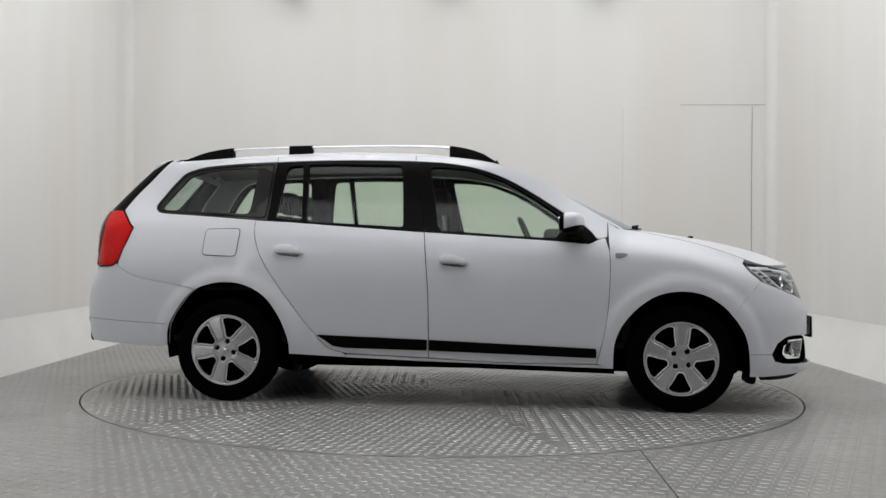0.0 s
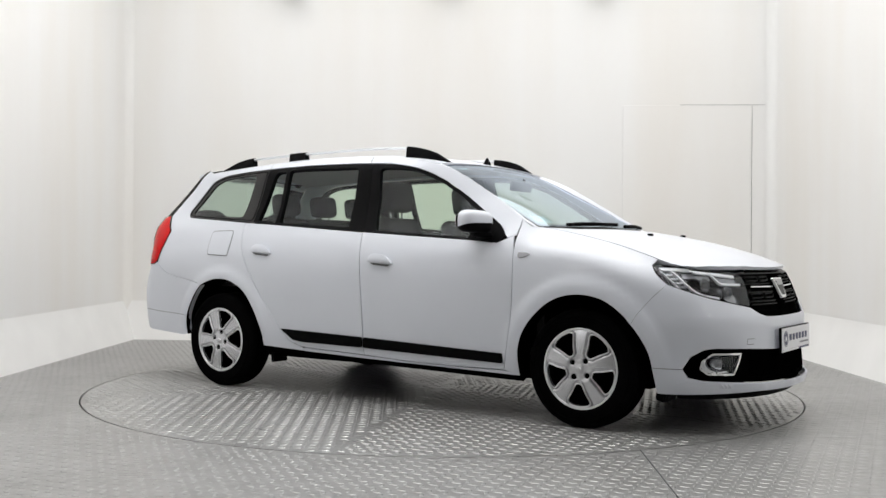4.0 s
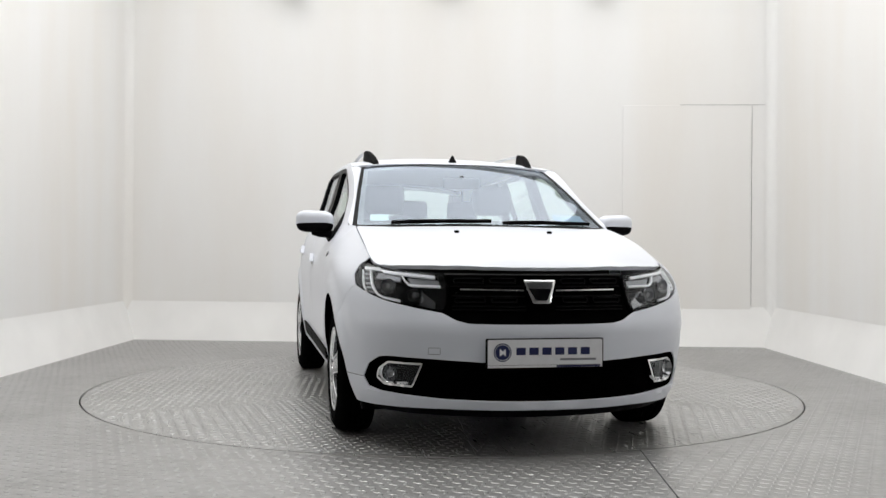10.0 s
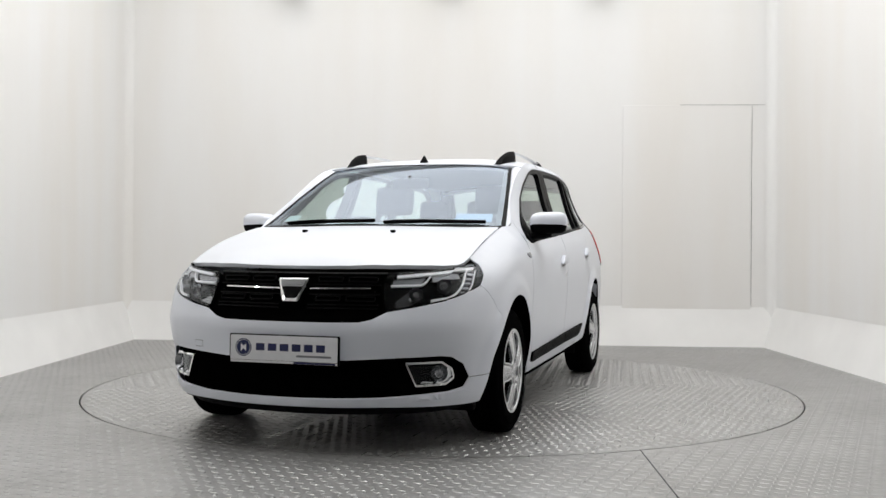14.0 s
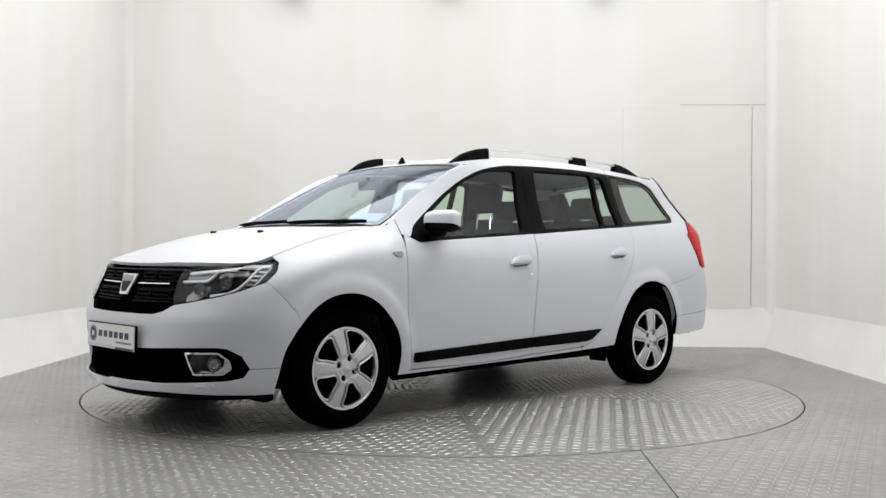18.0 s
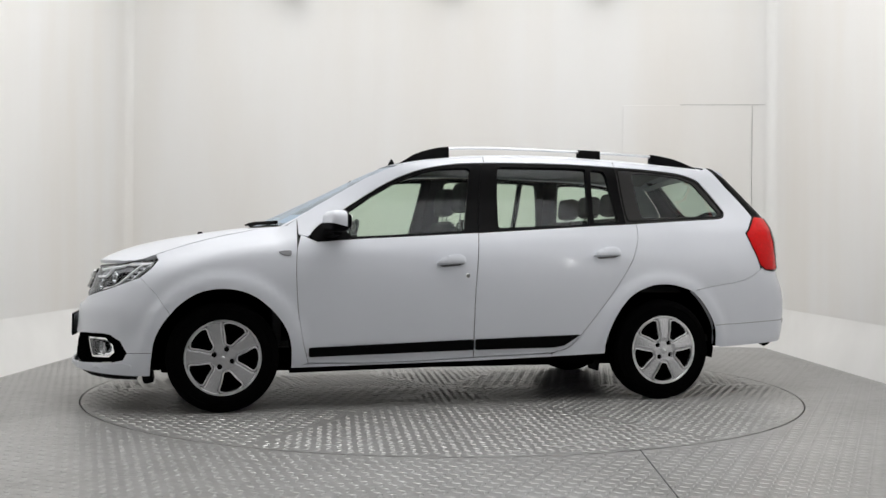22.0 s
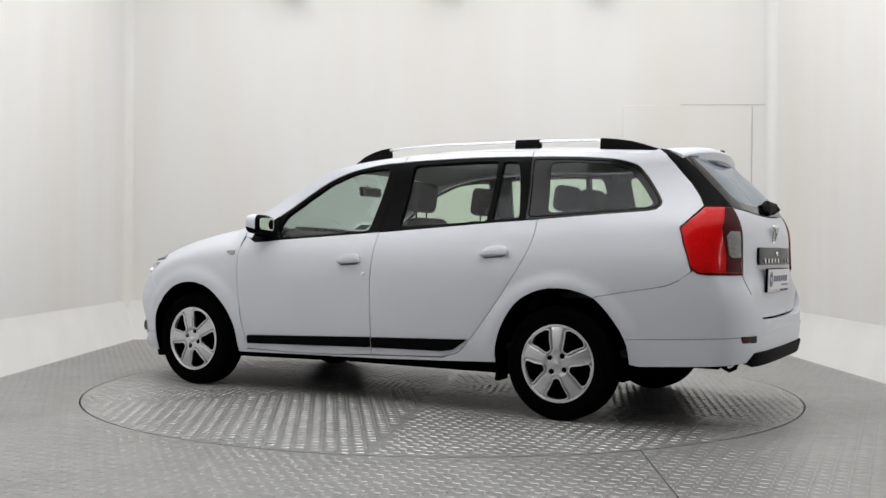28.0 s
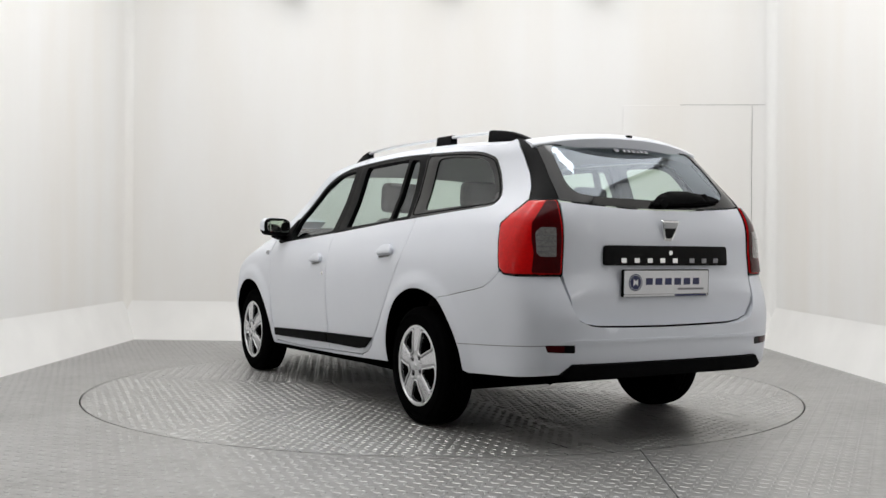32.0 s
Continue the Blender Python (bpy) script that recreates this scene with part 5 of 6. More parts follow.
for s in (1, -1):
    f = (lambda q: q) if s > 0 else flip
    seam = [TS(-1.686, 0.449), TS(-1.9, 0.458), TS(-2.1, 0.47), T(0.68, 0.478), T(0.68, 0.4755), TS(-2.1, 0.4675), TS(-1.9, 0.4555), TS(-1.686, 0.4465)]
    skin("bumper_seam", f(seam), TAIL, SEAL, rear_bumper, outward=astern, off=0.0008, thick=0, gap=0, roll=0, label="thin dark bumper joint")
    pocket = fillet([T(0.555, 0.479), T(0.685, 0.48), T(0.675, 0.448), T(0.555, 0.443)], 0.008)
    skin("reflector_pocket", f(pocket), TAIL, GLOSS_BLACK, rear_bumper, outward=astern, off=0.001, thick=0, gap=0, roll=0, step=0.02, label="dark reflector pocket")
    skin("rear_reflector", f(fillet([T(0.605, 0.476), T(0.682, 0.477), T(0.673, 0.451), T(0.605, 0.448)], 0.006)), TAIL, DARK_RED, rear_bumper, outward=astern, off=0.003, thick=0.002, gap=0, roll=0, step=0.02, label="dark red reflector")
    # tail lamp: bright red shell, dark inner block, clear reversing lens
    lamp = new("tail_lamp")
    lamp.parent = car
    skin("lamp_shell", f(fillet(LAMP, 0.012)), TAIL, RED, lamp, outward=astern, off=0.008, thick=0.03, gap=0.002, step=0.025, roll=0.015, label="bright red tail lamp lens")
    skin("lamp_gasket", f(fillet(inset(LAMP, -0.005), 0.014)), TAIL, GLOSS_BLACK, lamp, outward=astern, off=0.003, thick=0.02, gap=0, step=0.04, roll=0, label="thin black lamp edge")
    inner = [T(0.574, 1.124), T(0.61, 1.124), T(0.655, 1.07), T(0.69, 1.02), T(0.70, 0.95), T(0.698, 0.885), T(0.712, 0.80), T(0.594, 0.797), T(0.583, 0.95)]
    skin("lamp_inner_block", f(fillet(inner, 0.01)), TAIL, DARK_RED, lamp, outward=astern, off=0.0115, thick=0.004, gap=0, step=0.02, roll=0.002, label="dark red inner lens")
    rev = [T(0.606, 1.004), T(0.664, 1.004), T(0.685, 0.98), T(0.688, 0.885), T(0.674, 0.872), T(0.61, 0.872)]
    skin("reversing_lens", f(fillet(rev, 0.008)), TAIL, SMOKE, lamp, outward=astern, off=0.015, thick=0.004, gap=0, step=0.015, roll=0.003, label="clear ribbed reversing lens")
    for z in (0.895, 0.92, 0.945, 0.97):
        skin("lens_rib", f([T(0.614, z), T(0.682, z), T(0.682, z - 0.004), T(0.614, z - 0.004)]), TAIL, LAMP_GREY, lamp, outward=astern, off=0.0165, thick=0.002, gap=0, step=0.02, roll=0, label="grey lens rib")
    back = [T(0.54, 1.142), T(0.575, 1.142), T(0.555, 1.25), T(0.52, 1.38), T(0.51, 1.43), T(0.48, 1.43), T(0.49, 1.38), T(0.515, 1.25)]
    skin("glass_seal", f(back), TAIL, BLACK_TRIM, car, outward=astern, off=-0.008, thick=0.004, gap=0, step=0.03, roll=0, label="black seal beside the rear window")
    # black D pillar trim
    dtrim = [TS(x - 0.002, z) for x, z in D_EDGE] + [TS(-2.044, 1.136), T(0.562, 1.137), T(0.54, 1.25), T(0.512, 1.38), T(0.5, 1.435)]
    skin("d_pillar_trim", f(dtrim), TAIL, BLACK_TRIM, car, outward=astern, off=0.003, thick=0.02, gap=0.001, step=0.03, label="satin black rear pillar trim")

gate_half = [(0, 1.10), T(0.2, 1.103), T(0.4, 1.115), T(0.558, 1.129), T(0.57, 0.95), T(0.581, 0.79), T(0.571, 0.72), T(0.553, 0.642), T(0.521, 0.59), T(0.47, 0.567), T(0.4, 0.557), T(0.2, 0.552), (0, 0.55)]


def gate_map(u, z):
    """The tailgate: the tail's surface, flattened ahead of the bumper."""
    p = TAIL(u, z)
    p[:, 0] = np.maximum(p[:, 0], -2.26)
    return p


tailgate = skin("tailgate", both(gate_half), gate_map, PAINT, car, outward=astern, step=0.035, thick=0.025, gap=0.003)
glass_half = [(0, 1.103), T(0.2, 1.106), T(0.4, 1.118), T(0.556, 1.133), T(0.537, 1.25), T(0.509, 1.38), T(0.5, 1.42), T(0.2, 1.437), (0, 1.442)]
view = [(0, 1.148), T(0.3, 1.153), T(0.44, 1.165), T(0.482, 1.2), T(0.478, 1.27), T(0.455, 1.38), T(0.43, 1.412), T(0.2, 1.426), (0, 1.43)]
skin("rear_glass_border", both(glass_half), TAIL, FRIT, tailgate, holes=[fillet(both(view), 0.04)], outward=astern, thick=0.006, gap=0.001, off=0.001, step=0.04, label="gloss black border of the rear window")
skin("rear_glass", inset(both(view), -0.02), TAIL, REAR_GLASS, tailgate, outward=astern, thick=0, gap=0, off=-0.004, step=0.05, roll=0, label="tinted rear window with a dealer sticker")
for k in range(6):
    y0 = 0.02 - 0.028 * k
    q = [T(abs(y), z) if y >= 0 else (-T(-y, z)[0], z) for y, z in ((y0, 1.417), (y0 - 0.02, 1.417), (y0 - 0.02, 1.397), (y0, 1.397))]
    skin("sticker_bar", q, TAIL, PLATE_WHITE, tailgate, outward=astern, off=0.0035, thick=0, gap=0, roll=0, step=0.03, label="white sticker letter as a plain bar")
skin("sticker_disc", [(0.062 + 0.016 * math.cos(k * 0.4189), 1.408 + 0.014 * math.sin(k * 0.4189)) for k in range(15)], TAIL, PLATE_WHITE, tailgate, outward=astern, off=0.0035, thick=0, gap=0, roll=0, step=0.02, label="white sticker disc")
# spoiler over the rear window
verts, faces, nx = [], [], 28
for i in range(nx + 1):
    h = -1 + 2 * i / nx
    zz = 1.49 - 0.05 * abs(h) ** 2.2
    back = -1.978 + 0.085 * abs(h) ** 2.2
    for x, dz in ((-1.78, 0.004), (min(-1.83, back + 0.06), 0.0), (back + 0.026, -0.012), (back + 0.007, -0.02), (back, -0.03), (back + 0.012, -0.07), (back + 0.03, -0.078), (-1.83, -0.066)):
        verts.append((x, h * 0.522, zz + dz))
for i in range(nx):
    for k in range(7):
        faces.append((8 * i + k, 8 * i + 8 + k, 8 * i + 9 + k, 8 * i + 1 + k))
faces += [tuple(range(8)), tuple(range(8 * nx + 7, 8 * nx - 1, -1))]
sp = link_mesh("roof_spoiler", verts, faces, PAINT, tailgate, "white lip spoiler over the rear window")
sp.data.set_sharp_from_angle(angle=radians(45))
part("washer_nozzle", box(0.025, 0.03, 0.016, pose(-1.955, -0.02, 1.478), 0.006, 2), PLASTIC, tailgate, "small black washer nozzle", True)
# handle strip, lettering bars, plate, badge, wiper
strip = fillet([T(0.365, 0.928), (-T(0.395, 0.928)[0], 0.928), (-T(0.402, 0.835)[0], 0.835), T(0.37, 0.835)], 0.018)
skin("tailgate_strip", strip, TAIL, GLOSS_BLACK, tailgate, outward=astern, off=0.016, thick=0.02, gap=0, step=0.04, roll=0.008, label="gloss black tailgate strip with silver letters")
for k in range(8):
    y0 = 0.275 - 0.078 * k - (0.03 if k > 4 else 0)
    q = [T(y, z) if y >= 0 else (-T(-y, z)[0], z) for y, z in ((y0, 0.869), (y0 - 0.03, 0.869), (y0 - 0.03, 0.847), (y0, 0.847))]
    skin("letter_bar", q, TAIL, CHROME if k < 5 else STEEL, tailgate, outward=astern, off=0.0185, thick=0.003, gap=0, step=0.03, roll=0, label="silver letter as a plain bar")
part("lock_button", lathe([(0.001, 0), (0.011, 0), (0.012, -0.003), (0.012, -0.012)], 20, pose(-2.266, -0.022, 0.895, 0, 0, 90)), CHROME, tailgate, "round metal tailgate lock", True)
plate("rear_plate", pose(-2.266, 0.012, 0.757, 0, 2, 180), tailgate)
badge("rear_badge", pose(float(x_rear(1.003)) - 0.0, -0.025, 1.003, 0, 12, 180), tailgate, 0.11, 0.1)
wip = new("rear_wiper")
wip.parent = tailgate
zz = 1.165
part("wiper_hub", lathe([(0.001, 0.03), (0.022, 0.028), (0.026, 0.01), (0.026, -0.01)], 20, pose(float(x_rear(1.13)), -0.015, 1.13, 0, 0, 90)), PLASTIC, wip, "", True)
arm = fillet([(0.06, 1.117), (-0.06, 1.12), (-0.36, 1.14), (-0.385, 1.152), (-0.36, 1.162), (-0.2, 1.185), (-0.08, 1.182), (0.0, 1.16)], 0.02)
skin("wiper_arm", arm, TAIL, PLASTIC, wip, outward=astern, off=0.034, thick=0.028, gap=0, step=0.025, roll=0.03, label="broad black wiper arm cover")
pts = [TAIL(np.array([u]), np.array([z]))[0] + np.array([-0.012, 0, 0.002]) for u, z in ((-0.04, 1.13), (-0.14, 1.135), (-0.28, 1.142), (-0.4, 1.155))]
part("wiper_blade", tube(pts, 0.01, 8, 1.2), PLASTIC, wip, "black wiper blade", True)

# front wipers
for y0, y1 in ((0.62, 0.02), (0.02, -0.58)):
    w = new("front_wiper")
    w.parent = car
    pts = [screen_map(np.array([h / 0.715]), np.array([v]))[0] + np.array([0.012, 0, 0.022]) for h, v in ((y1 + 0.06, 0.0), (y1 + 0.12, 0.022), ((y0 + y1) / 2, 0.034))]
    part("wiper_arm", tube(pts, 0.009, 8, 0.6), PLASTIC, w, "", True)
    pts = [screen_map(np.array([h / 0.715]), np.array([v]))[0] + np.array([0.01, 0, 0.014]) for h, v in ((y1 + 0.06, 0.022), ((y0 + y1) / 2, 0.038), (y0, 0.046))]
    part("wiper_blade", tube(pts, 0.008, 8, 1.3), PLASTIC, w, "black wiper blade", True)

# ---- wheels ----
def wheel():
    """One wheel about its own axle, with its outer face towards y; the first of four."""
    w = new("front_wheel")
    w.parent = car
    prof = [(0.19, 0.078), (0.205, 0.088), (0.225, 0.0935), (0.255, 0.094), (0.28, 0.088), (0.297, 0.078), (0.302, 0.07), (0.3055, 0.05), (0.3055, 0.038), (0.298, 0.036), (0.298, 0.028), (0.306, 0.026), (0.306, 0.006), (0.298, 0.004), (0.298, -0.004), (0.306, -0.006), (0.306, -0.026), (0.298, -0.028), (0.298, -0.036), (0.3055, -0.038), (0.3055, -0.05), (0.302, -0.07), (0.297, -0.078), (0.28, -0.088), (0.255, -0.094), (0.205, -0.088), (0.19, -0.078)]
    part("tyre", lathe(prof, 64, None, True), RUBBER, w, "black rubber tyre", True)
    part("sidewall_ring", lathe([(0.262, 0.0942), (0.264, 0.0962), (0.268, 0.0962), (0.270, 0.0932)], 64, None, True), RUBBER, w, "raised tyre sidewall ring", True)
    for a in (0.5, 3.6):
        for q in range(5):
            part("sidewall_letter", box(0.011, 0.004, 0.017, pose(0, 0, 0, 0, math.degrees(a + q * 0.085), 0) @ pose(0, 0.0932, 0.245), 0.001, 1), RUBBER, w, "raised tyre letter as a plain bar")
    part("steel_disc", lathe([(0.001, 0.045), (0.10, 0.045), (0.13, 0.02), (0.18, 0.01), (0.195, 0.02), (0.2, 0.05), (0.2, -0.07)], 48), UNDER, w, "dark steel wheel behind the cover", True)
    part("brake_hub", lathe([(0.11, 0.02), (0.112, 0.025), (0.06, 0.05), (0.05, 0.06), (0.001, 0.06)], 32), UNDER, w, "dark metal hub", True)
    rim_loop = [(0.2125 * math.sin(2 * math.pi * k / 72), 0.2125 * math.cos(2 * math.pi * k / 72)) for k in range(72)]
    holes = []
    for k in range(5):
        pol = []
        for r, d in ((0.08, -10), (0.08, 10), (0.13, 16), (0.181, 20.5), (0.1905, 13), (0.1915, 0), (0.1905, -13), (0.181, -20.5), (0.13, -16)):
            a = radians(72 * k + d)
            pol.append((r * math.sin(a), r * math.cos(a)))
        holes.append(fillet(pol, 0.009, 4))
    edges = np.array([(*p, *q) for h in holes for p, q in zip(h, h[1:] + h[:1])])
    for k in range(4):
        c = radians(90 * k)
        holes.append([(0.052 * math.sin(c) + 0.015 * math.cos(q * 0.5236), 0.052 * math.cos(c) + 0.015 * math.sin(q * 0.5236)) for q in range(12)])

    def dome(a, b):
        r = np.hypot(a, b)
        y = 0.100 - 0.018 * np.clip(r / 0.213, 0, 1) ** 2.5 - 0.006 * np.clip((0.075 - r) / 0.02, 0, 1)
        p = np.stack([a, b], axis=1)[:, None, :]
        s, e = edges[None, :, :2], edges[None, :, 2:]
        t = np.clip(np.sum((p - s) * (e - s), axis=2) / np.maximum(np.sum((e - s) ** 2, axis=2), 1e-12), 0, 1)
        d = np.min(np.linalg.norm(p - s - t[..., None] * (e - s), axis=2), axis=1)
        # a shallow groove, then a raised border, round each opening
        y = y - 0.006 * np.clip(1 - np.abs(d - 0.0125) / 0.007, 0, 1) ** 0.8
        return np.stack([a, y, b], axis=1)
    skin("wheel_cover", rim_loop, dome, SILVER, w, holes=holes, outward=lambda p: np.stack([0 * p[:, 0], 1 + 0 * p[:, 0], 0 * p[:, 0]], axis=1), step=0.0038, thick=0.016, gap=0, roll=0.004, label="silver five-spoke wheel cover")
    for h in holes[:5]:
        edge = inset(h, -0.0035)
        y3 = dome(np.array([p[0] for p in edge]), np.array([p[1] for p in edge]))
        loop = [(a, 0.0990 - 0.018 * min(math.hypot(a, b) / 0.213, 1) ** 2.5, b) for a, _, b in y3]
        # a dark bead laid in the groove, coloured for its shade
        ring = inset(h, -0.0095)
        groove = [(a, 0.1005 - 0.018 * min(math.hypot(a, b) / 0.213, 1) ** 2.5 - 0.006, b) for a, b in ring if math.hypot(a, b) < 0.196]
        if len(groove) > 4:
            k0 = max(range(len(ring)), key=lambda i: math.hypot(*ring[i]))
            ring = ring[k0:] + ring[:k0]
            groove = [(a, 0.0955 - 0.018 * min(math.hypot(a, b) / 0.213, 1) ** 2.5, b) for a, b in ring if math.hypot(a, b) < 0.196]
            part("groove_shade_bead", tube(groove, 0.0024, 6), STEEL, w, "thin dark bead standing for the shade in the spoke groove", True)
        part("opening_border", tube(loop + loop[:2], 0.0036, 8), RAIL_SILVER, w, "raised bright border of an opening", True)
    part("cover_rim", lathe([(0.196, 0.083), (0.2, 0.0885), (0.207, 0.0895), (0.213, 0.087), (0.2165, 0.08), (0.2165, 0.068), (0.2, 0.068)], 64, None, True), RAIL_SILVER, w, "bright outer rim of the cover", True)
    part("centre_cap", lathe([(0.001, 0.0965), (0.02, 0.096), (0.025, 0.094), (0.026, 0.088)], 28), SILVER, w, "round centre cap", True)
    part("cap_mark", box(0.02, 0.002, 0.006, pose(0, 0.0968, 0.004), 0.0006, 1), CHROME, w, "plain mark on the cap")
    part("valve", tube([(0.0, 0.05, 0.16), (0.0, 0.075, 0.165)], 0.004, 8), UNDER, w, "black tyre valve")
    return w


first = wheel()
for x, s, turned, name in ((1.317, -1, -38, "front_wheel"), (-1.317, -1, -14, "rear_wheel"), (1.317, 1, -21, "front_wheel"), (-1.317, 1, -36, "rear_wheel")):
    place = pose(x, s * 0.752, 0.3035) @ (Matrix.Identity(4) if s > 0 else pose(0, 0, 0, 0, 0, 180)) @ pose(0, 0, 0, 0, turned, 0)
    if x > 0 and s < 0:
        first.matrix_basis = place
    else:
        copy_thing(first, place).name = name

# ---- underbody ----
part("floor_pan", box(3.3, 1.42, 0.1, pose(0.0, 0, 0.26), 0.02, 2), UNDER, car, "black underbody")
part("front_subframe", box(0.75, 1.0, 0.14, pose(1.55, 0, 0.27), 0.03, 2), UNDER, car, "black front subframe")
part("rear_floor", box(0.62, 1.15, 0.1, pose(-1.86, 0, 0.37), 0.03, 2), UNDER, car, "black spare wheel well")
part("engine_block", box(0.62, 1.0, 0.42, pose(1.42, 0, 0.50), 0.03, 2), UNDER, car, "dark engine bay")
part("spare_wheel_box", box(0.44, 1.3, 0.42, pose(-1.96, 0, 0.53), 0.03, 2), UNDER, car, "dark tail floor box")
part("front_axle", tube([(1.317, -0.72, 0.30), (1.317, 0.72, 0.30)], 0.035, 12), UNDER, car, "", True)
part("rear_axle", tube([(-1.317, -0.72, 0.29), (-1.317, 0.72, 0.29)], 0.05, 12), UNDER, car, "", True)
part("exhaust_pipe", tube([(-0.5, 0.3, 0.2), (-1.2, 0.42, 0.24), (-1.7, 0.42, 0.30), (-1.95, 0.42, 0.31)], 0.025, 12), STEEL, car, "dull steel exhaust pipe", True)
part("tow_loop", tube([(-2.1, 0.60, 0.345), (-2.13, 0.60, 0.315), (-2.16, 0.60, 0.30), (-2.19, 0.60, 0.315), (-2.2, 0.60, 0.345)], 0.011, 8), UNDER, car, "black steel tow loop under the bumper", True)
part("exhaust_silencer", tube([(-1.72, 0.42, 0.34), (-1.76, 0.42, 0.34), (-2.02, 0.42, 0.34), (-2.06, 0.42, 0.34)], 0.085, 20, 0.7), UNDER, car, "", True)
for s in (1, -1):
    part("mud_flap", box(0.02, 0.13, 0.1, pose(-0.92, s * 0.70, 0.225, 0, -8, 0), 0.006), PLASTIC, car, "small black flap ahead of the rear wheel")
    part("mud_flap_lip", box(0.06, 0.15, 0.07, pose(1.715, s * 0.68, 0.195, 0, 10, 0), 0.02), PLASTIC, car, "black air deflector ahead of the wheel")
    for wx in (1.317, -1.317):
        verts, faces = [], []
        for k in range(25):
            q = radians(-12 + 204 * k / 24)
            x, z = wx + 0.405 * math.cos(q), 0.32 + 0.405 * math.sin(q)
            verts += [(x, s * 0.72, z), (x, s * 0.46, z)]
        for k in range(24):
            faces.append((2 * k, 2 * k + 2, 2 * k + 3, 2 * k + 1))
        faces.append(tuple(range(1, 50, 2)))
        link_mesh("inner_wheel_house", verts, faces, UNDER, car, "black wheel house")

# ---- cabin ----
part("cabin_floor", box(2.9, 1.4, 0.04, pose(-0.4, 0, 0.36), 0.01), CABIN, car, "dark cabin carpet")
part("boot_floor", box(0.95, 1.25, 0.03, pose(-1.72, 0, 0.66), 0.01), CABIN, car, "dark boot floor")
part("bulkhead", box(0.05, 1.45, 0.6, pose(1.02, 0, 0.66), 0.01), CABIN, car, "dark bulkhead")
skin("headliner", [(-1.8, -0.94), (0.29, -0.94), (0.29, 0.94), (-1.8, 0.94)], lambda a, b: roof_map(a, b) - np.array([0, 0, 0.035]), HEADLINER, car, outward=up, step=0.1, thick=0, gap=0, roll=0, label="grey cloth headliner")


def dash():
    d = new("dashboard")
    d.parent = car
    top_bm = box(0.52, 1.36, 0.2, pose(0.80, 0, 0.90, 0, 6, 0), 0.06, 4)
    part("dash_top", top_bm, CABIN, d, "charcoal dashboard", True)
    part("instrument_hood", box(0.2, 0.36, 0.1, pose(0.64, -0.37, 0.985), 0.04, 3), CABIN, d, "", True)
    part("centre_console", box(0.35, 0.3, 0.45, pose(0.62, 0, 0.68), 0.04, 3), CABIN, d, "", True)
    wheel_m = pose(0.47, -0.36, 0.93, 0, -25, 0)
    bm = bmesh.new()
    R, r = 0.185, 0.016
    rings = []
    for i in range(36):
        a = 2 * math.pi * i / 36
        rings.append([bm.verts.new((r * math.cos(b), (R + r * math.sin(b)) * math.cos(a), (R + r * math.sin(b)) * math.sin(a))) for b in [2 * math.pi * k / 8 for k in range(8)]])
    for i in range(36):
        for k in range(8):
            bm.faces.new((rings[i][k], rings[(i + 1) % 36][k], rings[(i + 1) % 36][(k + 1) % 8], rings[i][(k + 1) % 8]))
    bmesh.ops.transform(bm, matrix=wheel_m, verts=bm.verts[:])
    part("steering_wheel", bm, CABIN, car, "black steering wheel", True)
    part("steering_boss", box(0.06, 0.34, 0.09, wheel_m @ pose(0.02, 0, -0.01), 0.03, 3), CABIN, car, "steering wheel hub", True)


dash()
rv = new("rear_view_mirror")
rv.parent = car
part("mirror_stem", tube([(0.50, 0, 1.345), (0.485, 0, 1.325)], 0.01, 8), CABIN, rv)
part("mirror_shell", box(0.035, 0.23, 0.065, pose(0.476, 0, 1.305, 0, 8, 0), 0.016, 3), CABIN, rv, "", True)
part("mirror_face", box(0.003, 0.21, 0.05, pose(0.4575, 0, 1.3025, 0, 8, 0), 0.001, 1), MIRROR, rv)


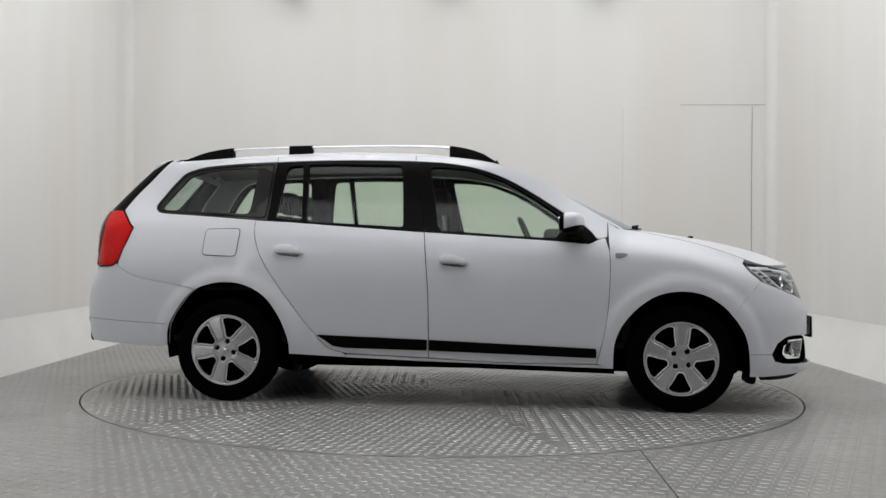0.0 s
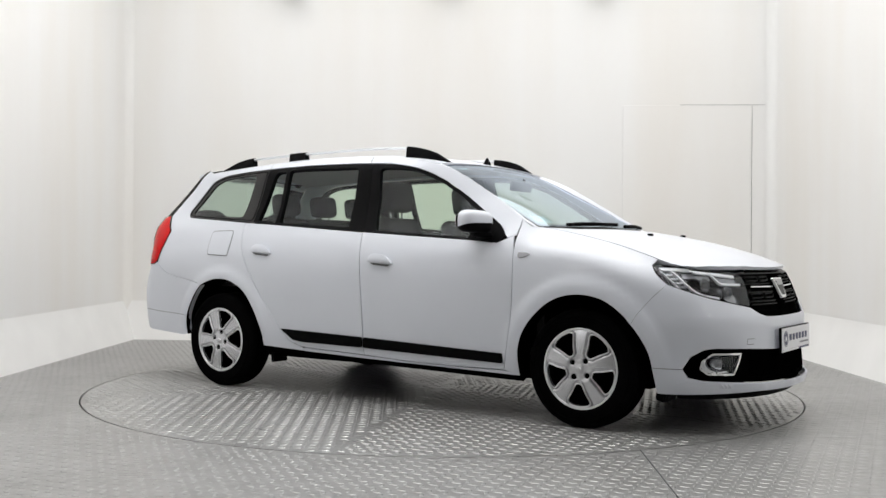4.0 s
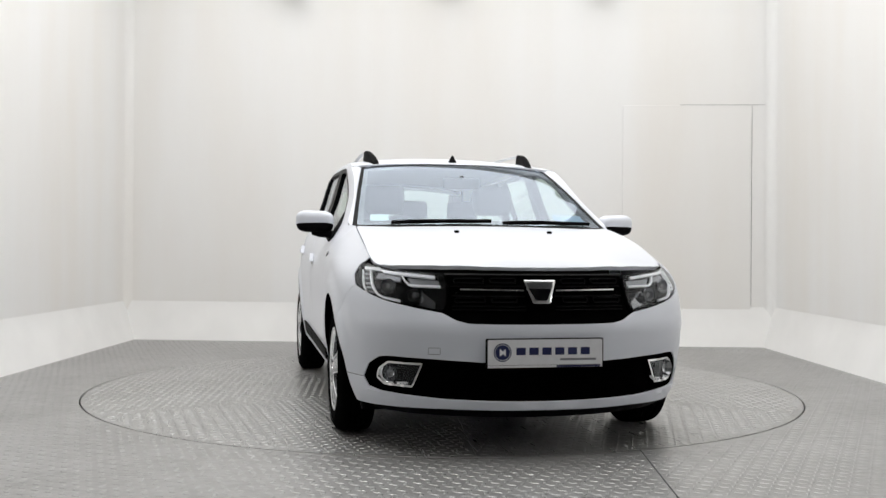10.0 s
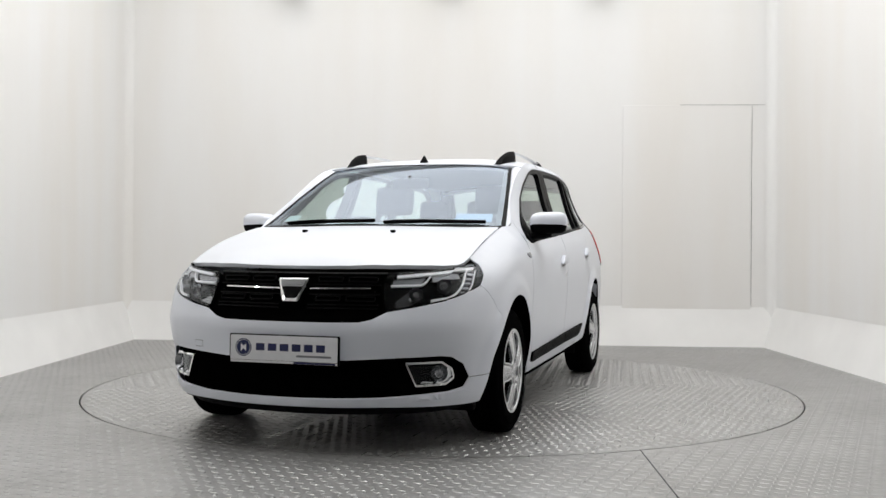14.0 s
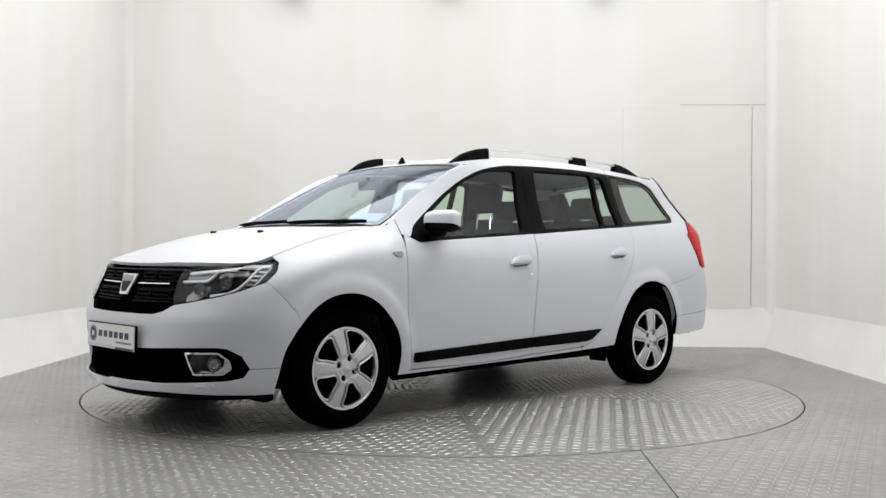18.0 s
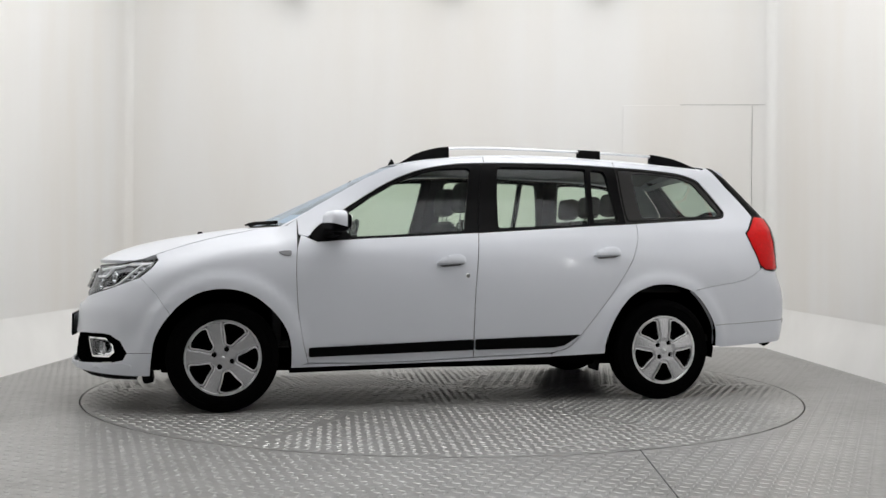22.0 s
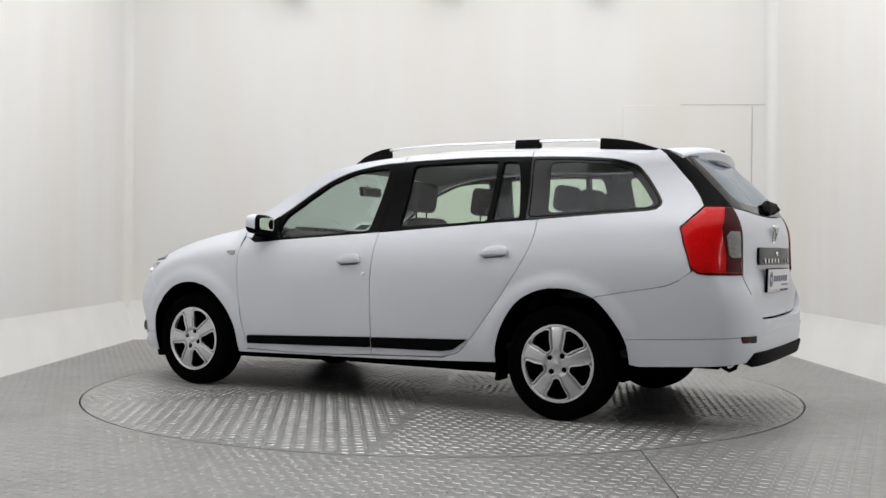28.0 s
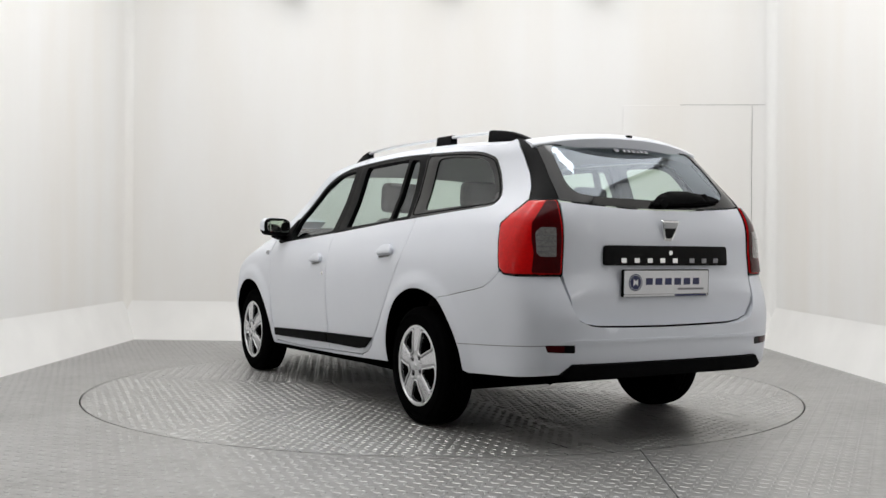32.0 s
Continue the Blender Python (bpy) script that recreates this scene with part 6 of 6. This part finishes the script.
def headrest(parent, x, y, z, w=0.26, h=0.19):
    bm = box(0.1, w, h, None, 0.048, 5)
    bmesh.ops.transform(bm, matrix=pose(x, y, z, 0, -8, 0), verts=bm.verts[:])
    part("headrest", bm, SEAT, parent, "charcoal headrest", True)
    for d in (-0.06, 0.06):
        part("headrest_post", tube([(x + 0.01, y + d, z - h / 2 - 0.1), (x, y + d, z - h / 2 + 0.02)], 0.006, 8), CHROME, parent, "chrome headrest post")


for y in (-0.36, 0.36):
    st = new("front_seat")
    st.parent = car
    part("cushion", box(0.5, 0.5, 0.16, pose(0.14, y, 0.60, 0, -8, 0), 0.06, 4), SEAT, st, "charcoal seat cushion", True)
    bm = box(0.14, 0.5, 0.55, pose(-0.165, y, 0.835, 0, -14, 0), 0.065, 4, 0.78)
    part("backrest", bm, SEAT, st, "charcoal seat back", True)
    headrest(st, -0.235 if y < 0 else -0.17, y, 1.235)
    part("seat_base", box(0.4, 0.42, 0.16, pose(0.04, y, 0.45), 0.02), CABIN, st)
bench = new("rear_bench")
bench.parent = car
part("cushion", box(0.48, 1.26, 0.16, pose(-0.78, 0, 0.63, 0, -8, 0), 0.06, 4), SEAT, bench, "charcoal bench cushion", True)
for y, w in ((-0.42, 0.42), (0.21, 0.84)):
    part("backrest", box(0.14, w, 0.56, pose(-1.10, y, 0.84, 0, -18, 0), 0.05, 4), SEAT, bench, "charcoal bench back", True)
for y in (-0.38, 0.0, 0.38):
    headrest(bench, -1.17, y, 1.205, 0.22, 0.15)
# stickers inside the windscreen
for h0, h1, v0, v1, mt, lb in ((-0.88, -0.74, 0.11, 0.2, STICKER, "pale disc holder behind the windscreen"), (0.62, 0.9, 0.1, 0.22, STICKER_BLUE, "pale blue card behind the windscreen"), (-0.8, -0.68, 0.93, 0.955, STICKER, "pale strip at the windscreen's head")):
    skin("windscreen_sticker", [(h0, v0), (h1, v0), (h1, v1), (h0, v1)], screen_map, mt, windscreen, outward=lambda p: up(p) + np.array([1.0, 0, 0]), off=-0.008, thick=0, gap=0, roll=0, step=0.05, label=lb)


def motions():
    rows_table, rows_car = [], []
    for k in range(33):
        turn = pose(PIVOT, 0, 0, 0, 0, turn_at(k))
        rows_table.append((k, turn))
        rows_car.append((k, turn @ pose(CAR_OFFSET[0], CAR_OFFSET[1], 0)))
    walk(turntable, rows_table)
    walk(car, rows_car)


motions()
